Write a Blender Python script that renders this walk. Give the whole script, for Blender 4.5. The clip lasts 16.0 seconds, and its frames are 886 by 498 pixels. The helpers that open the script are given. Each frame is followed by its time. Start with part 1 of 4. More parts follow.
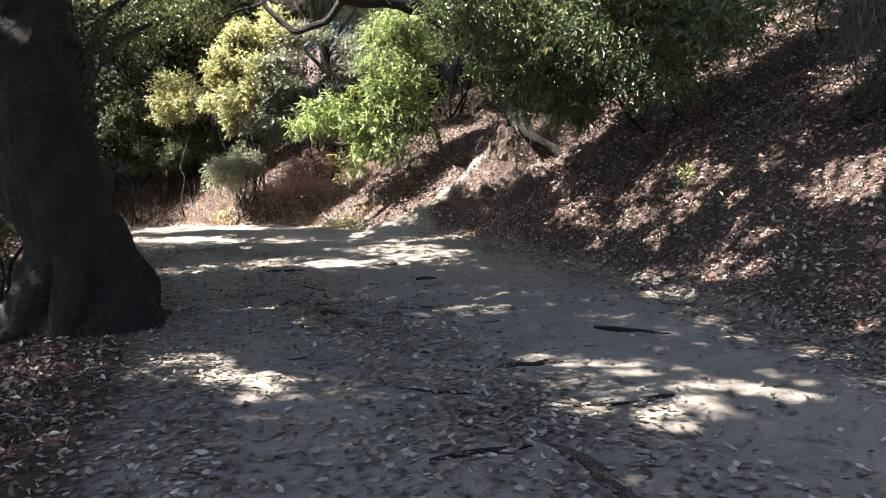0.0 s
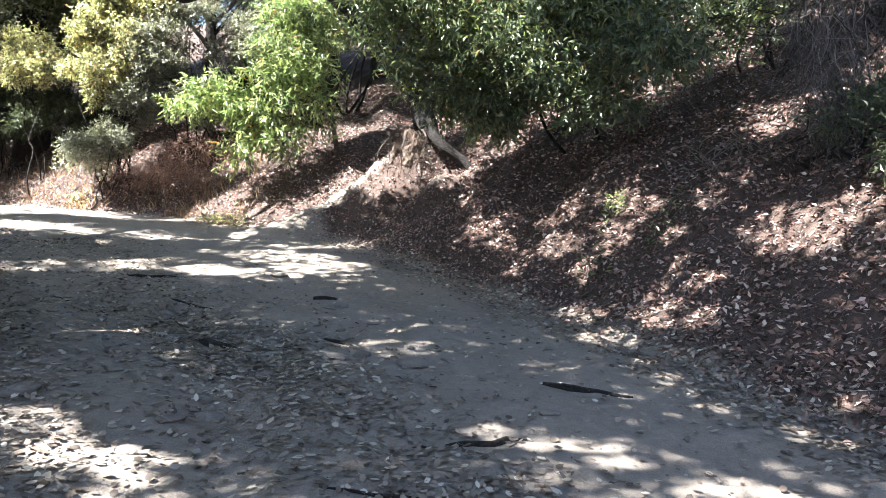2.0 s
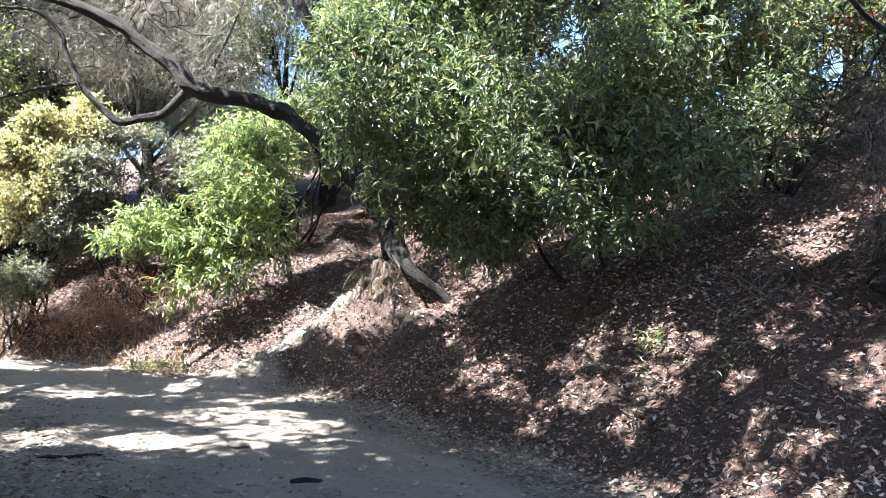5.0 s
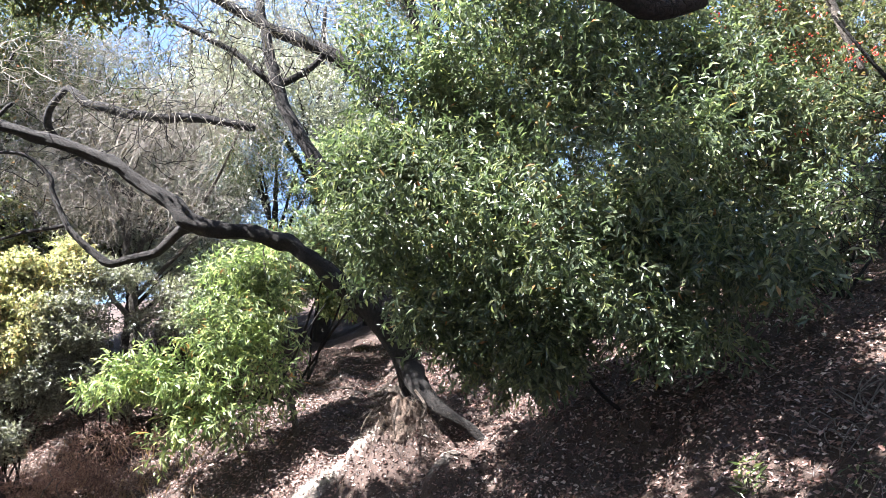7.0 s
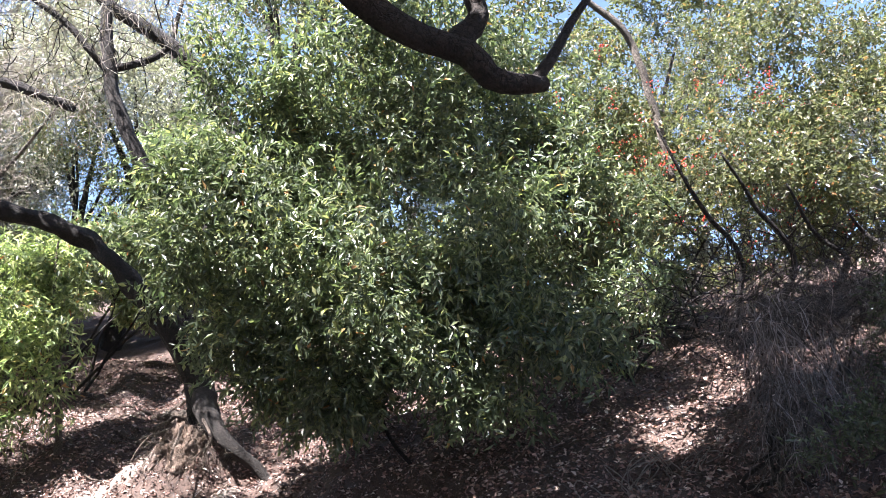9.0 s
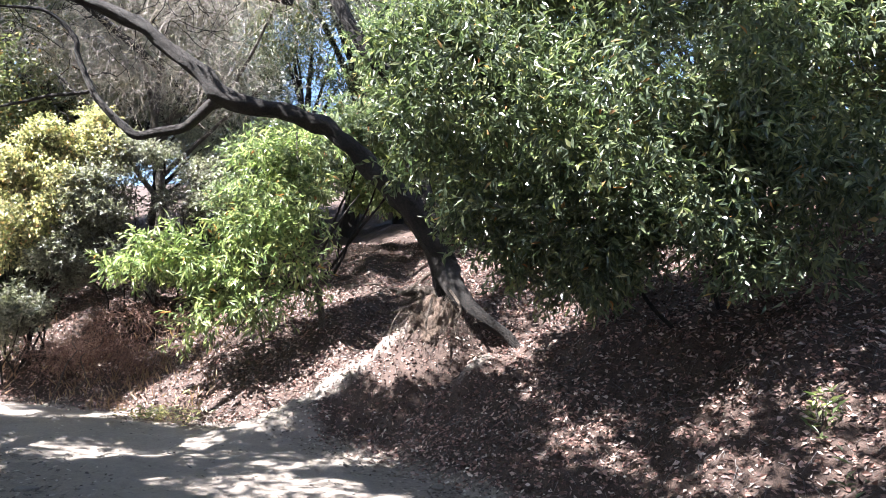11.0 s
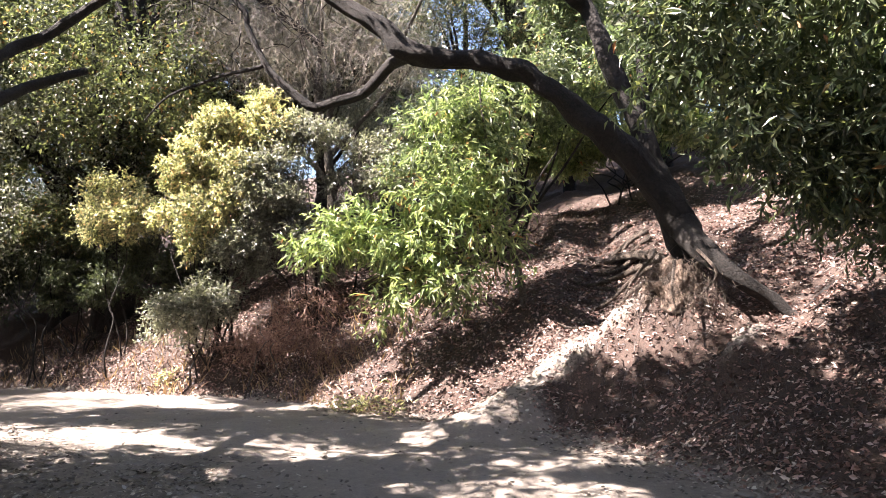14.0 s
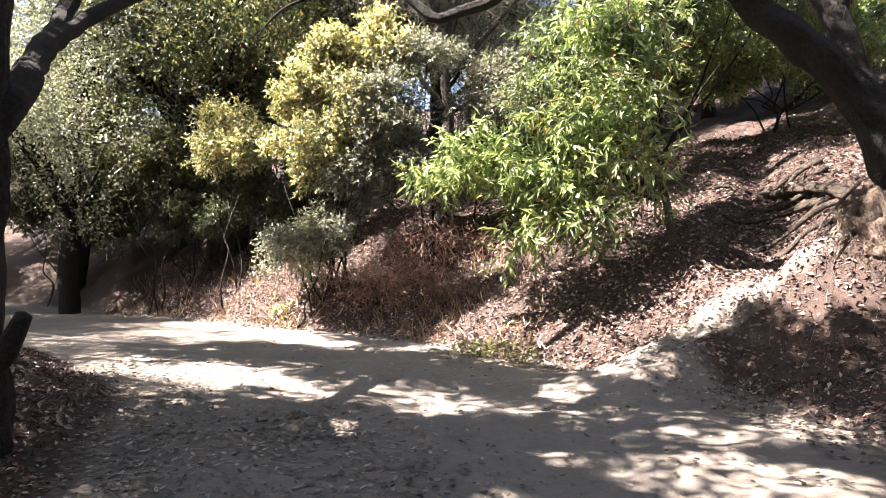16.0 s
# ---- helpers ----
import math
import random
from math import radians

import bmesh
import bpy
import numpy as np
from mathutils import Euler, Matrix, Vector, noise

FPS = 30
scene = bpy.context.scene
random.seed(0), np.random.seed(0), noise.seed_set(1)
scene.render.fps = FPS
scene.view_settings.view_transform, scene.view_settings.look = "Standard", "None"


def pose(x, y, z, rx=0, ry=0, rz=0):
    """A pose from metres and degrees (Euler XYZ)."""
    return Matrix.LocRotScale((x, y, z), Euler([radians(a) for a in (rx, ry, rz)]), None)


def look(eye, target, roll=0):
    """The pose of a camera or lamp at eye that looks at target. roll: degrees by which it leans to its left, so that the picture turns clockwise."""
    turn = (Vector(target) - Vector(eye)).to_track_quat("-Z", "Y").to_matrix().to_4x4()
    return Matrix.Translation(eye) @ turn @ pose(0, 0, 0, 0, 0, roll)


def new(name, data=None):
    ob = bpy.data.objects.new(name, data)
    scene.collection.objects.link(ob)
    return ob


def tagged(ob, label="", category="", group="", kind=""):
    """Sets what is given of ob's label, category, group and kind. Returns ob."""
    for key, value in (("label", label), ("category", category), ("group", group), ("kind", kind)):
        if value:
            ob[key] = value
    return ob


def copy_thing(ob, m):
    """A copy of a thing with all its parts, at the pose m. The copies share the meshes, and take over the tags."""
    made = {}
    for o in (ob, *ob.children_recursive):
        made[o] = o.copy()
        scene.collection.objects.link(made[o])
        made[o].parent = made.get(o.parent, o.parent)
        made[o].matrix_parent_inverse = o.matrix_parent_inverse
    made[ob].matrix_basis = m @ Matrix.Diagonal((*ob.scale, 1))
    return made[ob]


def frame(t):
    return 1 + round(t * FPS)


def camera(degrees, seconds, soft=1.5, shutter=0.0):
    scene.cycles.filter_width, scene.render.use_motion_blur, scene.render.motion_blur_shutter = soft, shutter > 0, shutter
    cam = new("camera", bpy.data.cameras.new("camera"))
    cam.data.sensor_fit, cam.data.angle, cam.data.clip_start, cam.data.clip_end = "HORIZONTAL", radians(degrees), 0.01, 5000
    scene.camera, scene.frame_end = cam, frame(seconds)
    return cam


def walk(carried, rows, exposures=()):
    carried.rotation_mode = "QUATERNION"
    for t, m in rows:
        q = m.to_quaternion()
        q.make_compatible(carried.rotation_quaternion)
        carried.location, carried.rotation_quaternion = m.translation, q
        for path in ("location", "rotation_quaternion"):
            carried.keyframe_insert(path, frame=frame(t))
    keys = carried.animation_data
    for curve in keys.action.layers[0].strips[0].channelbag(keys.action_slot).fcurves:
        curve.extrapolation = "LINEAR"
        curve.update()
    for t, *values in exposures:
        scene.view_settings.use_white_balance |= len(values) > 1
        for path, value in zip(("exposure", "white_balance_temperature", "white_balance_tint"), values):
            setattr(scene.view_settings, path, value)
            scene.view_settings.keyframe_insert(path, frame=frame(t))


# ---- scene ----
cam = camera(64.0, 16.0, soft=0.8)
PATH = [
    (0, (1.831, 0.153, 1.294), (1.221, 2.874, 1.051), -1.8),
    (0.5, (1.637, 0.322, 1.352), (1.382, 3.086, 0.977), 3.5),
    (1, (1.527, 0.671, 1.299), (1.361, 3.424, 0.822), 1.9),
    (1.5, (1.396, 1.008, 1.369), (1.207, 3.787, 1.089), 0.8),
    (2, (1.165, 1.296, 1.401), (1.053, 4.084, 1.172), 3.3),
    (2.5, (1.067, 1.558, 1.421), (0.851, 4.347, 1.284), 1.0),
    (3, (1.012, 1.939, 1.471), (0.745, 4.725, 1.386), -2.0),
    (3.5, (0.85, 2.197, 1.446), (0.668, 4.99, 1.378), -0.4),
    (4, (0.717, 2.5, 1.544), (0.724, 5.3, 1.59), 0.7),
    (4.2, (0.665, 2.575, 1.529), (0.728, 5.372, 1.628), 0.2),
    (6.3, (-0.273, 3.79, 1.504), (-0.069, 6.525, 2.062), 3.9),
    (6.5, (-0.322, 3.879, 1.555), (-0.091, 6.605, 2.156), 1.3),
    (7, (-0.385, 3.878, 1.656), (-0.164, 6.559, 2.433), -2.0),
    (7.5, (-0.329, 3.91, 1.768), (0.266, 6.492, 2.673), -0.2),
    (8, (-0.291, 3.863, 1.732), (0.769, 6.289, 2.639), 1.3),
    (8.5, (-0.273, 3.882, 1.722), (0.79, 6.31, 2.626), 2.2),
    (9, (-0.274, 3.976, 1.763), (0.591, 6.476, 2.68), 3.2),
    (9.5, (-0.309, 4.031, 1.733), (0.291, 6.639, 2.558), 3.2),
    (10, (-0.326, 4.108, 1.68), (0.008, 6.821, 2.289), -1.2),
    (10.2, (-0.33, 4.214, 1.681), (-0.06, 6.948, 2.216), 0.3),
    (12.3, (-1.452, 5.243, 1.543), (-1.509, 8.016, 1.926), 2.9),
    (12.5, (-1.533, 5.313, 1.561), (-1.674, 8.078, 1.98), 3.3),
    (13, (-1.655, 5.576, 1.537), (-2.034, 8.315, 1.975), -0.3),
    (13.5, (-1.722, 5.837, 1.599), (-2.22, 8.555, 2.038), -1.5),
    (14, (-1.894, 6.184, 1.568), (-2.274, 8.938, 1.905), 0.3),
    (14.5, (-2.034, 6.401, 1.604), (-2.411, 9.153, 1.946), 0.7),
    (15, (-2.171, 6.738, 1.606), (-2.803, 9.457, 1.841), 2.0),
    (15.5, (-2.311, 6.922, 1.554), (-3.282, 9.547, 1.648), -0.7),
    (16, (-2.582, 7.246, 1.586), (-3.345, 9.94, 1.669), 1.7),
]
walk(cam, [(t, look(eye, target, roll)) for t, eye, target, roll in PATH],
     exposures=[(0, 2.95, 6500, 10), (0.8, 3.45, 6350, 9), (4.0, 3.5, 6000, 9), (6.5, 3.25, 5950, 12), (8.5, 3.2, 6100, 16), (9.5, 3.35, 6150, 18), (10.2, 3.3, 6050, 15), (12.5, 3.15, 5950, 13), (13.5, 3.15, 6500, 18), (14.5, 3.1, 6700, 20), (16, 3.2, 6750, 18)])

# ---- light and exposure ----
SUN_AZ, SUN_EL = radians(-115), radians(50)   # azimuth from +y towards +x
SUN_WAY = Vector((math.sin(SUN_AZ) * math.cos(SUN_EL), math.cos(SUN_AZ) * math.cos(SUN_EL), math.sin(SUN_EL)))
world = bpy.data.worlds.new("world")
scene.world = world
world.use_nodes = True
wn = world.node_tree
sky = wn.nodes.new("ShaderNodeTexSky")
sky.sky_type, sky.sun_disc = "NISHITA", False
sky.sun_elevation, sky.sun_rotation = SUN_EL, SUN_AZ
bg = wn.nodes["Background"]
bg.inputs["Strength"].default_value = 0.051
wn.links.new(sky.outputs["Color"], bg.inputs["Color"])
sun = new("sun", bpy.data.lights.new("sun", "SUN"))
sun.data.energy, sun.data.angle, sun.data.color = 5.0, radians(0.53), (1.0, 0.94, 0.86)
sun.rotation_mode = "QUATERNION"
sun.rotation_quaternion = SUN_WAY.to_track_quat("Z", "Y")

# ---- materials ----


def material(name):
    m = bpy.data.materials.new(name)
    m.use_nodes = True
    nt = m.node_tree
    return m, nt, nt.nodes["Principled BSDF"]


def node(nt, kind, **inputs):
    n = nt.nodes.new(kind)
    for k, v in inputs.items():
        n.inputs[k.replace("_", " ")].default_value = v
    return n


def ramp(nt, src, stops):
    r = nt.nodes.new("ShaderNodeValToRGB")
    while len(r.color_ramp.elements) < len(stops):
        r.color_ramp.elements.new(0.5)
    for e, (p, c) in zip(r.color_ramp.elements, stops):
        e.position, e.color = p, (*c, 1)
    nt.links.new(src, r.inputs["Fac"])
    return r.outputs["Color"]


def mix(nt, fac, a, b, mode="MIX"):
    n = nt.nodes.new("ShaderNodeMix")
    n.data_type, n.blend_type = "RGBA", mode
    for sock, v in ((n.inputs[0], fac), (n.inputs[6], a), (n.inputs[7], b)):
        if isinstance(v, bpy.types.NodeSocket):
            nt.links.new(v, sock)
        elif isinstance(v, tuple):
            sock.default_value = (*v, 1)
        else:
            sock.default_value = v
    return n.outputs[2]


def noise_out(nt, scale, detail=6.0, rough=0.6, out="Fac"):
    tc = nt.nodes.new("ShaderNodeTexCoord")
    n = node(nt, "ShaderNodeTexNoise", Scale=scale, Detail=detail, Roughness=rough)
    nt.links.new(tc.outputs["Object"], n.inputs["Vector"])
    return n.outputs[out]


def bump(nt, b, height, strength, distance):
    n = node(nt, "ShaderNodeBump", Strength=strength, Distance=distance)
    nt.links.new(height, n.inputs["Height"])
    nt.links.new(n.outputs["Normal"], b.inputs["Normal"])


def leaf_material(name, stops, rough=0.45, through_light=0.35, patch=0.7, gloss=0.5):
    """Leaves: each island its own tint, with larger patches of lighter and darker growth."""
    m, nt, b = material(name)
    geo = nt.nodes.new("ShaderNodeNewGeometry")
    col = ramp(nt, geo.outputs["Random Per Island"], stops)
    big = ramp(nt, noise_out(nt, patch, 3), [(0.3, (0.6, 0.6, 0.6)), (0.7, (1.25, 1.25, 1.2))])
    col = mix(nt, 1.0, col, big, "MULTIPLY")
    nt.links.new(col, b.inputs["Base Color"])
    b.inputs["Roughness"].default_value = rough
    b.inputs["Specular IOR Level"].default_value = gloss
    if through_light:
        tr = nt.nodes.new("ShaderNodeBsdfTranslucent")
        warm = mix(nt, 1.0, col, (1.6, 1.74, 1.08), "MULTIPLY")
        nt.links.new(warm, tr.inputs["Color"])
        mx = nt.nodes.new("ShaderNodeMixShader")
        mx.inputs["Fac"].default_value = through_light
        nt.links.new(b.outputs[0], mx.inputs[1])
        nt.links.new(tr.outputs[0], mx.inputs[2])
        nt.links.new(mx.outputs[0], nt.nodes["Material Output"].inputs["Surface"])
    return m


def bark_material(name, dark, light, scale=9.0):
    m, nt, b = material(name)
    tc = nt.nodes.new("ShaderNodeTexCoord")
    vor = node(nt, "ShaderNodeTexVoronoi", Scale=scale * 2.2)
    vor.feature = "DISTANCE_TO_EDGE"
    warp = noise_out(nt, scale * 1.4, 5, 0.6, "Color")
    add = nt.nodes.new("ShaderNodeVectorMath")
    add.operation = "MULTIPLY_ADD"
    add.inputs[1].default_value = (0.22, 0.22, 0.22)
    nt.links.new(warp, add.inputs[0])
    nt.links.new(tc.outputs["Object"], add.inputs[2])
    nt.links.new(add.outputs[0], vor.inputs["Vector"])
    fine = noise_out(nt, scale * 5, 8, 0.7)
    coarse = noise_out(nt, 1.3, 4)
    mid = tuple((p + q) / 2 for p, q in zip(dark, light))
    col = ramp(nt, fine, [(0.3, dark), (0.55, mid), (0.75, light)])
    crack = ramp(nt, vor.outputs["Distance"], [(0.0, (0.16, 0.15, 0.14)), (0.16, (1, 1, 1))])
    col = mix(nt, 1.0, col, crack, "MULTIPLY")
    moss = ramp(nt, coarse, [(0.52, (0, 0, 0)), (0.72, (0.5, 0.5, 0.5))])
    col = mix(nt, moss, col, light)
    nt.links.new(col, b.inputs["Base Color"])
    b.inputs["Roughness"].default_value = 0.9
    bump(nt, b, mix(nt, 0.4, crack, fine), 1.0, 0.06)
    return m


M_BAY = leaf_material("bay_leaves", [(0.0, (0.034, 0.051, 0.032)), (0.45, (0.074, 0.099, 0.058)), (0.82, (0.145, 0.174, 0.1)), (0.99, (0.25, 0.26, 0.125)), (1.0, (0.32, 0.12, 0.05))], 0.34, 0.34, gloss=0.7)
# lighter copy of the bay leaves, with sunlight put into the colour
M_BAYLIT = leaf_material("bay_leaves_painted_sunlit", [(0.0, (0.055, 0.078, 0.048)), (0.5, (0.13, 0.165, 0.095)), (0.97, (0.27, 0.3, 0.18)), (1.0, (0.36, 0.15, 0.08))], 0.38, 0.36, gloss=1.0)
M_SAPLING = leaf_material("sapling_leaves", [(0.0, (0.085, 0.122, 0.06)), (0.5, (0.21, 0.265, 0.13)), (0.98, (0.45, 0.475, 0.265)), (0.997, (0.42, 0.17, 0.07))], 0.32, 0.4, gloss=0.6)
M_YELLOW = leaf_material("yellow_green_leaves", [(0.0, (0.07, 0.085, 0.053)), (0.3, (0.2, 0.207, 0.125)), (0.6, (0.42, 0.4, 0.24)), (0.92, (0.6, 0.54, 0.36)), (1.0, (0.6, 0.34, 0.24))], 0.34, 0.37, gloss=0.6)
M_GREY = leaf_material("grey_green_leaves", [(0.0, (0.1, 0.105, 0.09)), (0.6, (0.2, 0.2, 0.17)), (1.0, (0.36, 0.35, 0.31))], 0.36, 0.35, gloss=1.0)
M_OAK = leaf_material("oak_leaves", [(0.0, (0.05, 0.06, 0.036)), (0.6, (0.09, 0.102, 0.055)), (0.93, (0.155, 0.155, 0.08)), (1.0, (0.28, 0.14, 0.07))], 0.34, 0.42)
M_DARKLEAF = leaf_material("dark_shrub_leaves", [(0.0, (0.038, 0.048, 0.032)), (0.6, (0.064, 0.078, 0.047)), (1.0, (0.115, 0.125, 0.075))], 0.35, 0.35)
M_LITTER = leaf_material("dry_leaves", [(0.0, (0.03, 0.018, 0.015)), (0.4, (0.1, 0.056, 0.047)), (0.72, (0.27, 0.155, 0.13)), (0.9, (0.46, 0.33, 0.29)), (1.0, (0.6, 0.53, 0.48))], 0.5, 0.0, 1.2)
M_ROADLEAF = leaf_material("grey_dry_leaves", [(0.0, (0.05, 0.038, 0.031)), (0.4, (0.125, 0.1, 0.082)), (0.8, (0.27, 0.225, 0.19)), (1.0, (0.46, 0.42, 0.37))], 0.6, 0.0, 1.2)
M_DRYTWIG = leaf_material("dry_twigs", [(0.0, (0.025, 0.02, 0.018)), (0.6, (0.06, 0.048, 0.044)), (1.0, (0.2, 0.165, 0.15))], 0.8, 0.0)
M_REDTWIG = leaf_material("reddish_dry_brush", [(0.0, (0.15, 0.085, 0.065)), (0.6, (0.26, 0.15, 0.125)), (1.0, (0.4, 0.27, 0.22))], 0.8, 0.1)
M_LICHEN = leaf_material("pale_lichen_twigs", [(0.0, (0.16, 0.14, 0.135)), (0.6, (0.28, 0.245, 0.23)), (1.0, (0.42, 0.385, 0.345))], 0.85, 0.25)
M_DEADTWIG = leaf_material("grey_dead_twigs", [(0.0, (0.05, 0.044, 0.044)), (0.6, (0.11, 0.1, 0.1)), (1.0, (0.24, 0.22, 0.22))], 0.8, 0.0)
M_STRAW = leaf_material("dry_grass", [(0.0, (0.22, 0.14, 0.1)), (0.6, (0.34, 0.23, 0.16)), (1.0, (0.5, 0.38, 0.26))], 0.7, 0.2)
M_BERRY = leaf_material("red_berries", [(0.0, (0.35, 0.02, 0.015)), (1.0, (0.55, 0.06, 0.03))], 0.3, 0.0)
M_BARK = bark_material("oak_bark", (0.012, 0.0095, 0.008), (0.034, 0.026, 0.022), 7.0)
M_BARK_PALE = bark_material("pale_bark", (0.1, 0.085, 0.07), (0.25, 0.215, 0.18), 14)
M_ROOT = bark_material("root_bark", (0.08, 0.06, 0.048), (0.26, 0.2, 0.155), 14)

M_GROUND, nt, b = material("trail_ground")
att = nt.nodes.new("ShaderNodeAttribute")
att.attribute_name = "bare"
n1, n2, n3 = noise_out(nt, 1.1, 8), noise_out(nt, 14, 8, 0.7), noise_out(nt, 90, 4, 0.7)
dirt = ramp(nt, n1, [(0.3, (0.16, 0.138, 0.122)), (0.7, (0.275, 0.238, 0.206))])
dirt = mix(nt, 0.5, dirt, ramp(nt, n2, [(0.3, (0.115, 0.097, 0.082)), (0.7, (0.33, 0.284, 0.243))]))
dirt = mix(nt, 0.3, dirt, ramp(nt, n3, [(0.35, (0.08, 0.067, 0.057)), (0.7, (0.42, 0.37, 0.32))]))
duff = mix(nt, 0.5, ramp(nt, n2, [(0.35, (0.014, 0.009, 0.007)), (0.68, (0.075, 0.047, 0.036))]), ramp(nt, n3, [(0.4, (0.01, 0.007, 0.006)), (0.65, (0.15, 0.1, 0.08))]))
edge = nt.nodes.new("ShaderNodeMath")
edge.operation = "MULTIPLY_ADD"
edge.inputs[1].default_value = 0.8
nt.links.new(n2, edge.inputs[0])
nt.links.new(att.outputs["Fac"], edge.inputs[2])
mask = ramp(nt, edge.outputs[0], [(0.62, (0, 0, 0)), (0.95, (1, 1, 1))])
nt.links.new(mix(nt, mask, duff, dirt), b.inputs["Base Color"])
b.inputs["Roughness"].default_value = 0.95
bump(nt, b, mix(nt, 0.5, n2, n3), 0.7, 0.03)

M_CLOD, nt, b = material("root_bound_earth")
c1, c2 = noise_out(nt, 5, 8, 0.7), noise_out(nt, 40, 6, 0.7)
nt.links.new(mix(nt, 0.5, ramp(nt, c1, [(0.3, (0.045, 0.03, 0.022)), (0.7, (0.2, 0.14, 0.105))]), ramp(nt, c2, [(0.35, (0.03, 0.02, 0.016)), (0.65, (0.24, 0.175, 0.135))])), b.inputs["Base Color"])
b.inputs["Roughness"].default_value = 0.95
bump(nt, b, mix(nt, 0.5, c1, c2), 1.0, 0.05)

M_PALEVINE = bark_material("pale_dry_vine", (0.22, 0.19, 0.165), (0.5, 0.45, 0.4), 20)

# ---- mesh helpers ----
rng = np.random.default_rng(7)


def unit(v):
    return v / np.maximum(np.linalg.norm(v, axis=-1, keepdims=True), 1e-9)


def mesh_of(name, verts, faces, mat, smooth=False):
    """faces: an (n, k) array."""
    verts, faces = np.asarray(verts, np.float32), np.asarray(faces, np.int32)
    me = bpy.data.meshes.new(name)
    me.vertices.add(len(verts))
    me.vertices.foreach_set("co", verts.ravel())
    k = faces.shape[1]
    me.loops.add(faces.size)
    me.loops.foreach_set("vertex_index", faces.ravel())
    me.polygons.add(len(faces))
    me.polygons.foreach_set("loop_start", np.arange(0, faces.size, k, dtype=np.int32))
    me.polygons.foreach_set("loop_total", np.full(len(faces), k, np.int32))
    me.polygons.foreach_set("use_smooth", np.full(len(faces), smooth))
    me.materials.append(mat)
    me.update(calc_edges=True)
    return me


def part(name, me, parent=None, label="", kind=""):
    ob = new(name, me)
    if parent:
        ob.parent = parent
        ob.matrix_parent_inverse = parent.matrix_basis.inverted()
    return tagged(ob, label, kind=kind)


def thing(name, at, label, category, group="", kind=""):
    ob = new(name)
    ob.empty_display_size = 0.2
    ob.location = at
    return tagged(ob, label, category, group, kind)


def curve_through(points, step=0.12):
    """A smooth line through points (Catmull-Rom)."""
    p = np.asarray(points, float)
    p = np.vstack([2 * p[0] - p[1], p, 2 * p[-1] - p[-2]])
    out = []
    for a, b_, c, d in zip(p[:-3], p[1:-2], p[2:-1], p[3:]):
        n = max(2, int(np.linalg.norm(c[:3] - b_[:3]) / step))
        for u in np.linspace(0, 1, n, endpoint=False):
            out.append(0.5 * (2 * b_ + (c - a) * u + (2 * a - 5 * b_ + 4 * c - d) * u * u + (3 * b_ - a - 3 * c + d) * u ** 3))
    out.append(p[-2])
    return np.array(out)


def tube(line, sides=10, rough=0.12, seed=0):
    """verts, faces of a knobbly tube along line rows (x, y, z, radius)."""
    r = np.random.default_rng(seed)
    pts, rad = line[:, :3], np.maximum(line[:, 3], 0.002)
    tan = unit(np.gradient(pts, axis=0))
    ref = np.array([0.0, 0.0, 1.0]) if abs(tan[0][2]) < 0.9 else np.array([1.0, 0.0, 0.0])
    side = unit(np.cross(tan[0], ref))
    rings, n = [], len(pts)
    wob = r.normal(0, rough, (n, sides))
    for _ in range(2):
        wob = (wob + np.roll(wob, 1, 1) + np.roll(wob, -1, 1)) / 3
        wob[1:-1] = (wob[:-2] + 2 * wob[1:-1] + wob[2:]) / 4
    wob *= 2.2
    for i in range(n):
        side = unit(side - tan[i] * (side @ tan[i]))
        other = np.cross(tan[i], side)
        a = np.linspace(0, 2 * math.pi, sides, endpoint=False)
        if sides > 20:
            wob[i] += 0.035 * np.sin(6 * a + 1.6 * math.sin(0.31 * i) + seed) + 0.03 * np.sin(9 * a + 2.2 * math.sin(0.47 * i + 1))
        rings.append(pts[i] + (np.cos(a)[:, None] * side + np.sin(a)[:, None] * other) * (rad[i] * (1 + wob[i]))[:, None])
    v = np.vstack(rings + [pts[-1:] + tan[-1] * rad[-1] * 0.5, pts[:1]])
    i, j = np.meshgrid(np.arange(n - 1), np.arange(sides), indexing="ij")
    j2 = (j + 1) % sides
    quads = np.stack([i * sides + j, i * sides + j2, (i + 1) * sides + j2, (i + 1) * sides + j], -1).reshape(-1, 4)
    k = np.arange(sides)
    cap = np.stack([(n - 1) * sides + k, (n - 1) * sides + (k + 1) % sides, np.full(sides, n * sides)], 1)
    foot = np.stack([(k + 1) % sides, k, np.full(sides, n * sides + 1)], 1)
    tris = np.vstack([quads[:, [0, 1, 2]], quads[:, [0, 2, 3]], cap, foot])
    return v, tris


def joined(pieces):
    vs, fs, base = [], [], 0
    for v, f in pieces:
        vs.append(v), fs.append(f + base)
        base += len(v)
    return np.vstack(vs), np.vstack(fs)


def limb(points, seed=0, sides=10, rough=0.12, step=0.1):
    return tube(curve_through(points, step), sides, rough, seed)


def leaves(pos, way, up, length, width, fold=0.18, curl=0.15):
    """Two-faced folded leaves with a midrib."""
    n = len(pos)
    way = unit(way)
    side = unit(np.cross(way, up))
    up = np.cross(side, way)
    L, W = np.broadcast_to(length, n)[:, None], np.broadcast_to(width, n)[:, None]
    mid = pos + way * L * 0.45
    v = np.stack([pos, mid + side * W * 0.5 + up * W * fold, pos + way * L - up * L * curl, mid - side * W * 0.5 + up * W * fold], 1).reshape(-1, 3)
    b0 = np.arange(n)[:, None] * 4
    f = np.vstack([b0 + np.array([0, 1, 2]), b0 + np.array([0, 2, 3])])
    return v, f


